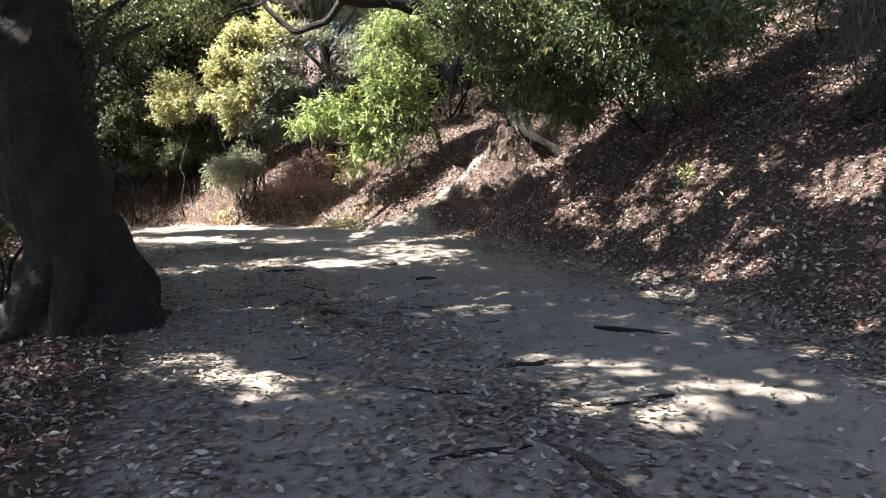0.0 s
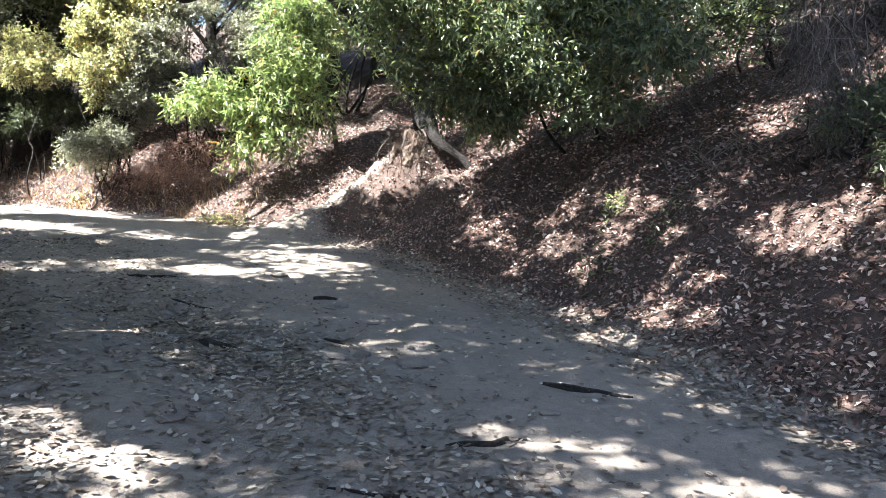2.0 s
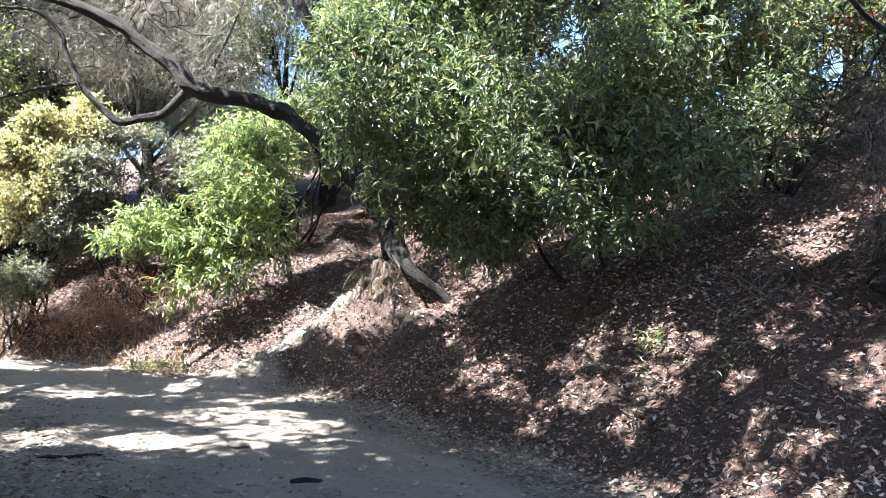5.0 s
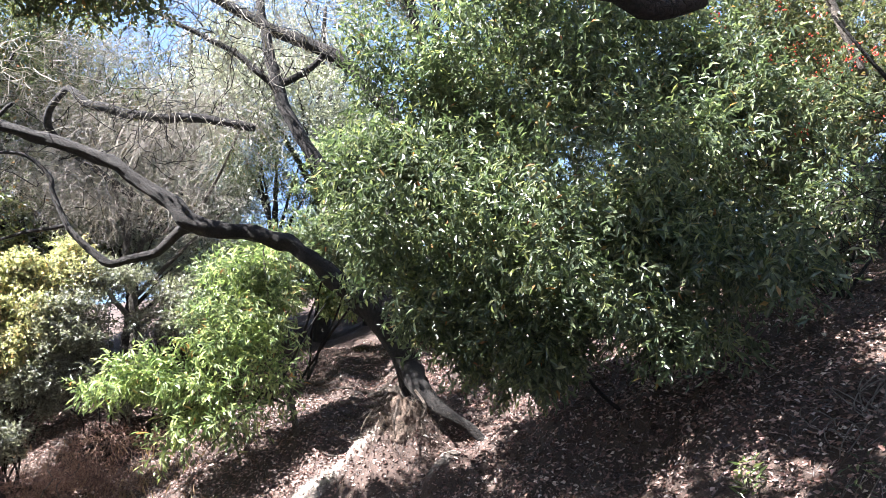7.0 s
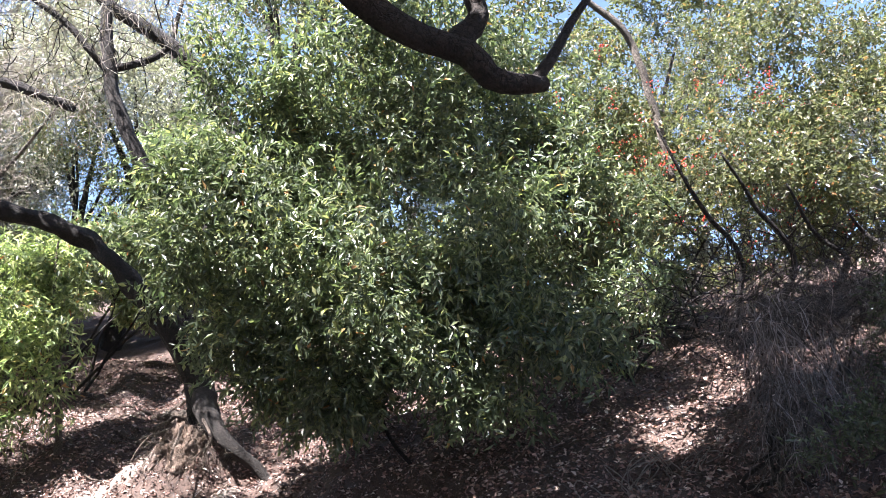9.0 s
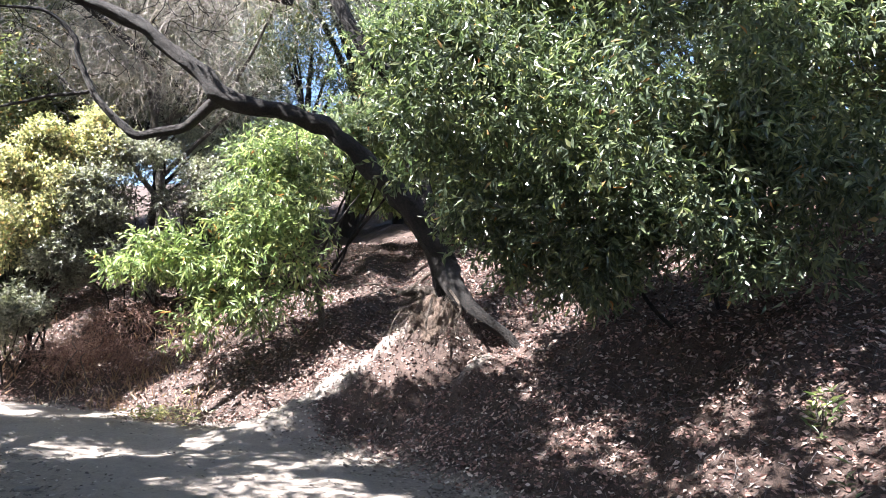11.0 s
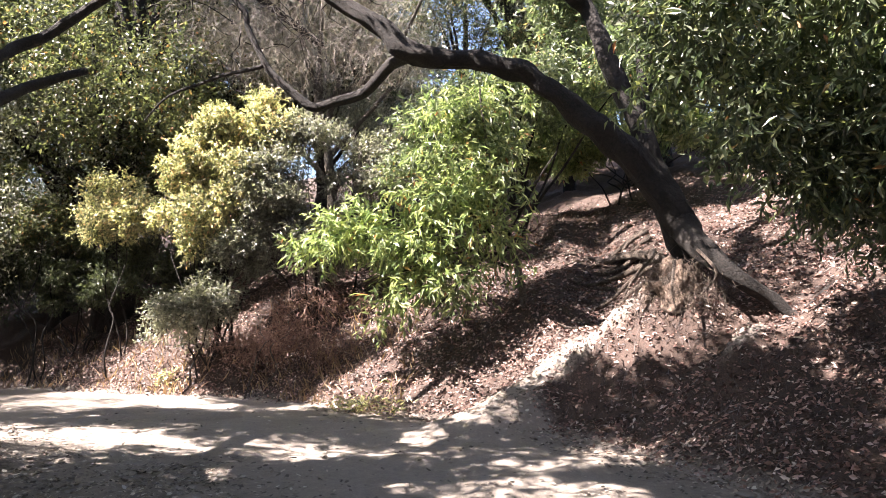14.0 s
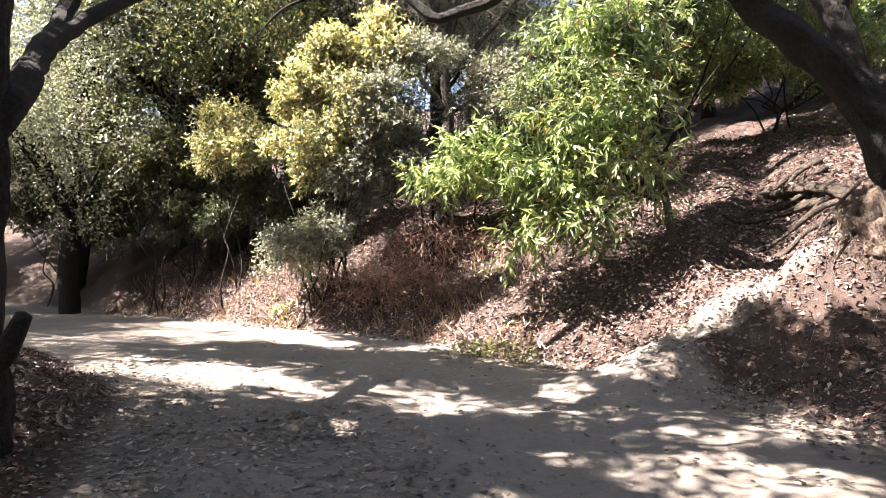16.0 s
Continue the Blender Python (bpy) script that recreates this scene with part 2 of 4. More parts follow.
def crown(blobs, twigs, per, length, width, r, droop=0.3, twig=0.35, hollow=0.45, gaps=0.0, spread=0.9, tuft=26, clearings=(), face=0.8):
    """Leaf sprays on short twigs through blobs (x, y, z, rx, ry, rz)."""
    blobs = np.asarray(blobs, float)
    vol = (blobs[:, 3] * blobs[:, 4] * blobs[:, 5]) ** 0.8
    many = max(6, int(twigs / tuft))
    c = blobs[r.choice(len(blobs), many, p=vol / vol.sum())]
    out = unit(r.normal(size=(many, 3)))
    rad = hollow + (1 - hollow) * r.random(many) ** 0.55
    tufts = c[:, :3] + out * (rad * 0.92)[:, None] * c[:, 3:]
    size = (c[:, 3:].min(1) * (0.16 + 0.26 * r.random(many)) + 0.1)[:, None] * np.array([1.15, 1.15, 0.75])
    which = r.integers(0, many, int(twigs))
    off = unit(r.normal(size=(len(which), 3)))
    start = tufts[which] + off * size[which] * (r.random(len(which)) ** 0.5)[:, None]
    out = unit(out[which] * 0.6 + off)
    ph = start * 1.9
    lump = np.sin(ph[:, 0] + 1.3 * np.sin(ph[:, 2])) * np.sin(ph[:, 1] * 1.1 + 0.7) * np.sin(ph[:, 2] * 1.2 + ph[:, 0] * 0.5)
    keep = lump + r.normal(0, 0.25, len(lump)) > -0.9 + gaps
    start, out, shell = start[keep], out[keep], unit((start - c[which, :3]) / c[which, 3:])[keep]
    way = unit(out * 0.7 + r.normal(0, 0.55, out.shape) + np.array([0, 0, -droop]))
    n = len(start)
    u = (np.arange(per) + 0.5) / per
    pos = (start[:, None, :] + way[:, None, :] * (u * twig)[None, :, None]).reshape(-1, 3)
    axis, shell = np.repeat(way, per, 0), np.repeat(shell, per, 0)
    if clearings:
        foot = pos[:, :2] - np.array(SUN_WAY[:2]) / SUN_WAY[2] * pos[:, 2:]
        open_sky = np.zeros(len(pos), bool)
        for cx, cy, cr in clearings:
            open_sky |= np.hypot(foot[:, 0] - cx, foot[:, 1] - cy) < cr + 0.06
        stay = ~open_sky | (r.random(len(pos)) < 0.15)
        pos, axis, shell = pos[stay], axis[stay], shell[stay]
    lw = unit(axis * 0.7 + r.normal(0, spread, axis.shape) * 0.75 + np.array([0, 0, -droop]))
    up = unit(r.normal(0, 0.5, lw.shape) + shell * face + np.array([0, 0, 0.75]))
    k = len(pos)
    return leaves(pos, lw, up, length * (0.6 + 0.7 * r.random(k)), width * (0.7 + 0.6 * r.random(k)), 0.18, 0.12)


def twig_cloud(blobs, count, length, radius, r, droop=0.2, bend=0.5, nodes=5, hollow=0.2):
    """Many thin bent three-sided twigs through blobs."""
    blobs = np.asarray(blobs, float)
    vol = (blobs[:, 3] * blobs[:, 4] * blobs[:, 5]) ** 0.8
    c = blobs[r.choice(len(blobs), count, p=vol / vol.sum())]
    out = unit(r.normal(size=(count, 3)))
    p = c[:, :3] + out * c[:, 3:] * (hollow + (1 - hollow) * r.random(count) ** 0.5)[:, None] * 0.9
    way = unit(out * 0.6 + r.normal(0, 0.6, out.shape) + np.array([0, 0, -droop]))
    L = length * (0.4 + r.random(count))
    rows = [p]
    for _ in range(nodes - 1):
        way = unit(way + r.normal(0, bend, way.shape) * 0.6 + np.array([0, 0, -droop * 0.3]))
        p = p + way * (L / (nodes - 1))[:, None]
        rows.append(p)
    line = np.stack(rows, 1)
    rad = radius * np.linspace(1, 0.35, nodes)
    a = np.array([0, 2.1, 4.2])
    s1 = unit(np.cross(way, r.normal(size=way.shape)))
    s2 = unit(np.cross(way, s1))
    ring = np.cos(a)[None, :, None] * s1[:, None, :] + np.sin(a)[None, :, None] * s2[:, None, :]
    v = line[:, :, None, :] + ring[:, None, :, :] * rad[None, :, None, None]
    base = (np.arange(count) * nodes * 3)[:, None]
    tri = []
    for i in range(nodes - 1):
        for j in range(3):
            k = (j + 1) % 3
            q = np.array([i * 3 + j, i * 3 + k, (i + 1) * 3 + k, (i + 1) * 3 + j])
            tri += [base + q[[0, 1, 2]], base + q[[0, 2, 3]]]
    return v.reshape(-1, 3), np.vstack(tri)


# ---- ground ----
FOOT = np.array([(6.5, -30), (5.4, -6), (4.9, 0), (4.1, 4.5), (3.2, 7.4), (2.4, 9.2), (1.0, 11.5), (-0.8, 14.2), (-2.2, 16.0), (-4.2, 17.3), (-6.0, 18.7), (-8.0, 19.8), (-10.5, 20.3), (-14.0, 22.5), (-22.0, 26.0), (-60.0, 34.0)])
EDGE = np.array([(0.6, -30), (0.4, -6), (0.2, 0), (-0.3, 2.6), (-1.2, 4.2), (-2.6, 6.2), (-3.4, 7.2), (-5.2, 9.6), (-6.6, 11.8), (-7.6, 13.4), (-10.0, 15.0), (-14.0, 17.0), (-22.0, 19.0), (-60.0, 25.0)])
TRAIL = np.array([(-4.6, 14.4, 0.18), (-3.5, 14.95, 0.25), (-2.6, 15.75, 0.6), (-1.75, 16.5, 1.1), (-1.25, 17.3, 1.6), (-1.0, 18.6, 2.25), (-0.8, 20.6, 3.3), (-1.4, 23.0, 4.3)])
CREST = np.array([(-1.75, 16.3, 1.1), (-1.3, 16.2, 1.5), (-.85, 16.1, 1.95), (-.4, 16.0, 2.4), (.1, 16.0, 2.75)])
PROFILE = ([0, 0.4, 1, 2, 3, 5, 9, 15, 30, 60, 150, 2000], [0, 0.22, 0.8, 1.75, 2.35, 3.3, 5.1, 7.8, 13, 20, 30, 40])


def side_distance(line, x, y):
    """Distance from a line on plan, positive on its right; and along it the nearest row."""
    best, sign = np.full(x.shape, 1e9), np.ones(x.shape)
    for a, c in zip(line[:-1, :2], line[1:, :2]):
        ab = c - a
        u = np.clip(((x - a[0]) * ab[0] + (y - a[1]) * ab[1]) / (ab @ ab), 0, 1)
        dx, dy = x - a[0] - u * ab[0], y - a[1] - u * ab[1]
        d = np.hypot(dx, dy)
        s = np.sign(ab[1] * (x - a[0]) - ab[0] * (y - a[1]))
        near = d < best
        best, sign = np.where(near, d, best), np.where(near, s, sign)
    return best * np.where(sign == 0, 1, sign)


def trail_at(x, y, line=TRAIL):
    best, z = np.full(x.shape, 1e9), np.zeros(x.shape)
    for a, c in zip(line[:-1], line[1:]):
        ab = c - a
        u = np.clip(((x - a[0]) * ab[0] + (y - a[1]) * ab[1]) / (ab[:2] @ ab[:2]), 0, 1)
        d = np.hypot(x - a[0] - u * ab[0], y - a[1] - u * ab[1])
        near = d < best
        best, z = np.where(near, d, best), np.where(near, a[2] + u * ab[2], z)
    return best, z


def step_up(a, b_, v):
    u = np.clip((v - a) / (b_ - a), 0, 1)
    return u * u * (3 - 2 * u)


def lumps(x, y, s):
    return (np.sin(x * s + 1.7 * np.sin(y * s * 0.8 + 0.4)) * np.sin(y * s * 1.13 + 1.2 * np.sin(x * s * 0.7)) + 0.5 * np.sin(x * s * 2.3 + 2 + np.sin(y * s * 1.9)) * np.sin(y * s * 2.1 + 0.5))


def height(x, y):
    x, y = np.asarray(x, float), np.asarray(y, float)
    d, e = side_distance(FOOT, x, y), -side_distance(EDGE, x, y)
    dt, zt = trail_at(x, y)
    z = 0.32 * step_up(8, 16, y) * step_up(-22, -8, x)
    bank = np.interp(np.maximum(d + 0.12 * lumps(x, y, 1.1), 0), *PROFILE)
    z = z + np.where(d > -0.2, bank, 0) + 0.12 * step_up(0.3, 2, d) * lumps(x, y, 1.9) + 0.035 * step_up(0.1, 0.8, d) * lumps(x + 4, y, 5.2)
    z = z + 0.42 * step_up(0.0, 1.6, e) * step_up(4.5, 9, y) * (1 + 0.3 * lumps(x, y, 0.9)) + np.interp(np.maximum(e - 6, 0), [0, 20, 60, 2000], [0, 1.5, 6, 30])
    z = z + 0.022 * lumps(x, y, 2.6) + 0.012 * lumps(x, y, 6.5)
    z = z - 0.42 * np.exp(-((x - 1.05) ** 2 / 0.3 + (y - 15.1) ** 2 / 0.2)) + 0.4 * np.exp(-((x - .4) ** 2 / .15 + (y - 14.72) ** 2 / .07))
    z = z + 0.16 * np.exp(-((x + 2.95) ** 2 / 0.9 + (y - 5.95) ** 2 / 0.8))
    # root-held ledges in the gully, then the worn path below them
    u = zt + 0.35 * lumps(x, y, 0.9)
    zt = zt + step_up(1.2, 1.8, zt) * (0.085 * np.sin(u * 13) + 0.06 * lumps(x + 2, y, 4.3)) + 0.03 * lumps(x, y, 5)
    w = 1 - step_up(0.3, 0.85, dt)
    z = z * (1 - w) + zt * w
    # the bare ridge that climbs to the foot of the leaning oak
    dc, zc = trail_at(x, y, CREST)
    return np.maximum(z, zc + 0.07 * lumps(x, y, 6) - 0.4 * dc - 1.5 * np.maximum(dc - 0.15, 0))


def bare_at(x, y):
    """1 on worn dirt, 0 on leaf-covered ground."""
    d, e = side_distance(FOOT, x, y), -side_distance(EDGE, x, y)
    dt, _ = trail_at(x, y)
    road = step_up(0.5, -0.5, d) * step_up(0.5, -0.6, e)
    patch = np.exp(-((x - .4) ** 2 / .08 + (y - 14.78) ** 2 / .03))
    dc, _ = trail_at(x, y, CREST)
    patch = np.maximum(patch, .7 * (1 - step_up(.1, .4, dc)))
    return np.maximum(np.maximum(road, .9 * patch), (1 - step_up(0.12, 0.42, dt)) * step_up(17.5, 16.5, y))


def ground_z(x, y):
    return float(height(np.array([x]), np.array([y]))[0])


far = np.cumsum(0.2 * 1.25 ** np.arange(1, 32))
gx = np.concatenate([-20 - far[::-1], np.arange(-20, 13.01, 0.12), 13 + far])
gy = np.concatenate([-8 - far[::-1], np.arange(-8, 32.01, 0.12), 32 + far])
X, Y = np.meshgrid(gx, gy, indexing="ij")
Z = height(X, Y)
nx, ny = X.shape
ii, jj = np.meshgrid(np.arange(nx - 1), np.arange(ny - 1), indexing="ij")
quads = np.stack([ii * ny + jj, (ii + 1) * ny + jj, (ii + 1) * ny + jj + 1, ii * ny + jj + 1], -1).reshape(-1, 4)
me = mesh_of("ground", np.stack([X, Y, Z], -1).reshape(-1, 3), quads, M_GROUND, True)
me.attributes.new("bare", "FLOAT", "POINT").data.foreach_set("value", bare_at(X, Y).ravel().astype(np.float32))
ground = tagged(new("ground", me), "dusty dirt trail with leaf-covered banks", "ground", kind="structure")


# ---- trees ----
LIMB_B1 = [(-7.05, 11.1, 2.3, .13), (-6.95, 11.25, 2.64, .12), (-7.5, 11.9, 3.12, .115), (-8.05, 12.6, 3.61, .11), (-8.33, 13.2, 3.99, .09), (-8.55, 14.0, 4.49, .08), (-8.52, 14.6, 4.93, .065), (-8.26, 15.1, 5.27, .05)]
LIMB_B2 = [(-8.0, 12.55, 3.55, .1), (-8.6, 13.4, 4.3, .1), (-9.0, 14.2, 5.1, .09), (-9.1, 14.9, 5.6, .085), (-8.42, 15.4, 6.4, .07), (-7.6, 15.6, 7.0, .05), (-6.9, 15.6, 7.8, .03)]
ROOTS = [[(-2.0, 20.5, 3.12, .06), (-1.3, 20.3, 3.02, .08), (-.7, 19.9, 2.95, .07), (-.2, 18.6, 2.95, .08), (.1, 17, 2.6, .1)], [(-1.7, 19.6, 2.65, .05), (-1.1, 19.3, 2.52, .07), (-.55, 19.0, 2.6, .06), (-.2, 18.0, 2.7, .06)], [(-1.9, 18.9, 2.2, .04), (-1.2, 18.7, 2.06, .05), (-.6, 18.4, 2.2, .05)], [(-.2, 15.6, 2.3, .09), (-.75, 16.1, 1.9, .07), (-1.0, 16.6, 1.5, .06), (-1.35, 16.7, 1.2, .03)]]

def limb_part(name, points, parent, mat, seed, label="", sides=12, rough=0.1):
    line = curve_through(points, 0.1)
    jit = np.random.default_rng(seed + 900).normal(0, 1, (len(line), 3))
    for _ in range(2):
        jit[1:-1] = (jit[:-2] + jit[1:-1] + jit[2:]) / 3
    jit[0] = jit[-1] = 0
    line[:, :3] += jit * np.minimum(line[:, 3:], .07) * 0.4
    v, f = tube(line, sides, rough, seed)
    return part(name, mesh_of(name, v, f, mat, True), parent, label)


def crown_part(parent, mat, pieces, name="crown", label=""):
    v, f = joined(pieces)
    return part(name, mesh_of(name, v, f, mat), parent, label, "stuff")


# gaps cut in the added canopy to land sun patches on road and bank
SUNNY = [(-4.8, 10.6, .45), (-3.6, 11.0, .4), (-2.4, 11.1, .4), (-1.2, 11.8, .45), (-.5, 12.2, .35), (-4.3, 13.9, .35), (-6.7, 14.8, .28), (-5, 12.9, .3), (-1.8, 12.3, .35), (-1.8, 7.0, .4), (1.3, 5.42, 0.14), (1.65, 5.32, 0.16), (2.0, 5.2, 0.16), (2.98, 6.2, 0.15), (3.4, 5.75, 0.19), (2.9, 4.7, 0.18), (3.9, 6.2, 0.16), (-1.25, 5.05, 0.19), (-.95, 5.0, 0.14), (-.5, 4.6, 0.20), (-.8, 4.65, 0.14), (-1.65, 6.93, 0.18), (-1.13, 6.67, 0.11), (1.7, 4.2, 0.14), (2.15, 4.1, 0.17), (-2.97, 12.75, .25), (-2.4, 12.6, .35), (-1.75, 12.75, .4), (-1.2, 12.7, .4)]
SUNNY += [(-1.3, 18.9, 1.6), (-2.2, 19.4, 1.0), (-5.0, 22.4, 1.6), (-8.9, 20.6, .55), (-1.1, 17.0, .6), (.4, 16.5, .6), (1.4, 16.45, .6), (1.8, 15.3, .35), (2.0, 22.2, 1.2), (-2.2, 15.9, .5), (-3.1, 15.2, .35), (3.6, 13.8, .7), (4.2, 14.9, .6), (2.7, 14.4, .55), (3.3, 14.6, .6), (4.8, 15.1, .7)]
rs = np.random.default_rng(77)
SUNNY += [(rs.uniform(2.2, 6.0), rs.uniform(8.2, 10.8), rs.uniform(.14, .3)) for _ in range(34)]
SUNNY += [(rs.uniform(2.0, 4.6), rs.uniform(10.8, 14.4), rs.uniform(.14, .32)) for _ in range(38)]
SUNNY += [(4.6, 24.1, 1.8), (10.4, 13.1, 1.0), (9.4, 13.3, .8), (11.3, 12.9, .8)]

# the leaning oak above the side trail
oak = thing("oak_tree", (0.5, 15.9, ground_z(0.5, 15.9)), "dark leaning oak on a bank of bare roots", "tree")
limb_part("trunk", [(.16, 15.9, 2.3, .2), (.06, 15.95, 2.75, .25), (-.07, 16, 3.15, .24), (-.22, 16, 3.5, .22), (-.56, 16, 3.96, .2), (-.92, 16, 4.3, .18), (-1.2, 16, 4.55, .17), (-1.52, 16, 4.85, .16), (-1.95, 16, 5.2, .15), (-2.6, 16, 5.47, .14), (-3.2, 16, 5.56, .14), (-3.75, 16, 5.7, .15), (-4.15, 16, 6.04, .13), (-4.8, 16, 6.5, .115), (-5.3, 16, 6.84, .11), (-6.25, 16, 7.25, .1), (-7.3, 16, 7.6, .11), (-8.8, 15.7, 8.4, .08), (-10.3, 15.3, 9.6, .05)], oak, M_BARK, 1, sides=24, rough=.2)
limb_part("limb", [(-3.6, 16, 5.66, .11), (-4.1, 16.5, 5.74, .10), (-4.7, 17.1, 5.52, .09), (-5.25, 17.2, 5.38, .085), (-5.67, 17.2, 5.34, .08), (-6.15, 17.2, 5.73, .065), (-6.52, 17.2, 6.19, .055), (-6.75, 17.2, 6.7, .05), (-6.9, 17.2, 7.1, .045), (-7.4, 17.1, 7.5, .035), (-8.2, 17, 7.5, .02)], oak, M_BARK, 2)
limb_part("limb", [(-6.45, 17.2, 6.1, .04), (-6.9, 17.2, 6.0, .035), (-7.5, 17.3, 5.9, .03), (-8.2, 17.2, 5.6, .02), (-8.6, 17.2, 5.2, .012)], oak, M_BARK, 3, sides=7)
limb_part("limb", [(-0.12, 16, 3.25, 0.17), (-0.3, 16.05, 3.8, 0.16), (-0.5, 16.2, 4.5, 0.15), (-1.08, 16.72, 6.37, 0.134), (-1.35, 16.6, 6.69, 0.134), (-1.74, 16.6, 7.21, 0.129), (-2.16, 16.6, 7.87, 0.123), (-2.5, 16.6, 8.74, 0.123), (-2.77, 16.6, 9.96, 0.101), (-3.06, 16.48, 11.4, 0.067)], oak, M_BARK, 4)
limb_part("limb", [(-0.5, 16.2, 4.5, 0.13), (-0.35, 16.4, 5.6, 0.13), (-0.19, 16.6, 7.93, 0.134), (-0.54, 16.6, 8.46, 0.134), (-0.96, 16.6, 9.06, 0.134), (-1.48, 16.6, 9.47, 0.134), (-2.5, 16.6, 9.94, 0.123), (-4.14, 16.36, 10.8, 0.09), (-5.94, 16.0, 11.88, 0.056)], oak, M_BARK, 5)
limb_part("limb", [(-2.5, 16.6, 8.74, 0.078), (-2.1, 16.6, 8.94, 0.067), (-1.62, 16.6, 9.42, 0.067)], oak, M_BARK, 6, sides=8)
limb_part("limb", [(-2.46, 16.6, 8.64, 0.078), (-3.06, 16.48, 9.18, 0.067), (-3.78, 16.36, 9.6, 0.056), (-5.22, 16.24, 10.32, 0.034)], oak, M_BARK, 7, sides=8)
rr = np.random.default_rng(11)
crown_part(oak, M_LICHEN, [twig_cloud([(-5.0, 18.8, 9.2, 2.8, 1.2, 1.2), (-3, 15.5, 9.8, 2.5, 2, 1.2), (-8.5, 17.0, 9.4, 2.0, 1.0, 0.9)], 1500, 0.8, 0.009, rr, 0.35, 0.6)], "twig_mass", "pale lichen-hung bare twigs")
# the second crown piece is added only to shade the trunk and clod
crown_part(oak, M_OAK, [crown([(-4.0, 13.8, 10.4, 2.5, 1.5, 1.0), (-1.2, 14.2, 10.4, 2.2, 1.6, 1.2), (-6.4, 15.6, 10.7, 2.0, .8, .6)], 2000, 7, 0.09, 0.045, rr, 0.1, 0.3, 0.2, 0.3, clearings=SUNNY), crown([(-5.2, 14.3, 9.2, 1.4, .8, .5), (-4.4, 13.4, 8.9, 1.0, .7, .4)], 620, 9, 0.11, 0.06, rr, 0.1, 0.4, 0.0, 0.0)])

crown_part(oak, M_BARK, [twig_cloud([(-5.6, 16.6, 7.6, 1.8, .8, .9), (-7.2, 17.2, 6.7, 1.2, .5, .9), (-2.4, 14.5, 8.3, 1.4, .6, .9), (-8.6, 16.2, 8.2, 1.4, .8, .9), (-4.5, 17.2, 8.8, 1.8, 1.2, .9)], 230, 1.3, .011, rr, 0.15, .9, 8, 0.0)], "branchlet_mass", "dark crooked branchlets")

# the oak at the road's left edge
oak_a = thing("oak_tree", (-2.9, 6.0, ground_z(-2.9, 6)), "dark oak with a broad forked base beside the road", "tree")
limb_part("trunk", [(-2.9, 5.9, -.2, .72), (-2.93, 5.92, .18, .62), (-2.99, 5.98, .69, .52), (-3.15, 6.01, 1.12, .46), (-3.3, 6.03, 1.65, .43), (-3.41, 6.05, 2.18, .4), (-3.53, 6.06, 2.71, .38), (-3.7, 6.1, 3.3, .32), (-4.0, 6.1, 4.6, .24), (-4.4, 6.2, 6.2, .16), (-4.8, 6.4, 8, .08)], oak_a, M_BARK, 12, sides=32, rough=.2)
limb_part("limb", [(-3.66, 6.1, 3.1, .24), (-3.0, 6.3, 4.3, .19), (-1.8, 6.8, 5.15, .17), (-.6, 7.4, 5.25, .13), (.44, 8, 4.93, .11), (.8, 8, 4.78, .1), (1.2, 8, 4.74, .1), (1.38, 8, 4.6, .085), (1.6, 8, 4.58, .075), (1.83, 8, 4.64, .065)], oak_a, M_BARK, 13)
limb_part("limb", [(1.75, 8, 4.62, .05), (1.94, 8, 4.97, .04), (2.1, 8.05, 5.3, .035), (2.3, 8.1, 5.7, .03), (2.7, 8.2, 6.5, .02)], oak_a, M_BARK, 14, sides=8)
limb_part("limb", [(1.1, 8, 4.75, .09), (1.28, 8.0, 5.05, .08), (1.22, 8.05, 5.5, .06), (1.3, 8.2, 6.4, .04)], oak_a, M_BARK, 15, sides=8)
limb_part("limb", [(-4.1, 6.1, 5.2, .15), (-5.4, 5, 6.6, .11), (-7, 4.2, 7.6, .06)], oak_a, M_BARK, 16, sides=8)
limb_part("limb", [(-3.85, 6.05, 4.2, .15), (-3.2, 4, 6.2, .11), (-2.2, 1.5, 7.6, .06)], oak_a, M_BARK, 17, sides=8)
for k, (a, ln) in enumerate([(-1.9, .55), (-1.2, .3), (-2.7, .7)]):
    ca, sa = math.cos(a), math.sin(a)
    limb_part("root", [(-2.95 + .28 * ca, 5.95 + .28 * sa, .72, .22), (-2.93 + .52 * ca, 5.92 + .52 * sa, .3, .17), (-2.93 + (.55 + .3 * ln) * ca, 5.92 + (.55 + .3 * ln) * sa, .12, .1), (-2.93 + (.6 + .55 * ln) * ca, 5.92 + (.6 + .55 * ln) * sa, .04, .05)], oak_a, M_BARK, 140 + k, sides=9)
# leaf masses added overhead, out of view, to shade road, bank and shrubs
A_SHADE_BLOBS = [(x, y, 8.6, 2.2, 2.1, 1.0) for y in (0.2, 3.3, 6.4) for x in (-2.5, -5.3, -8.1, -10.9) if (x, y) != (-10.9, 3.3)]
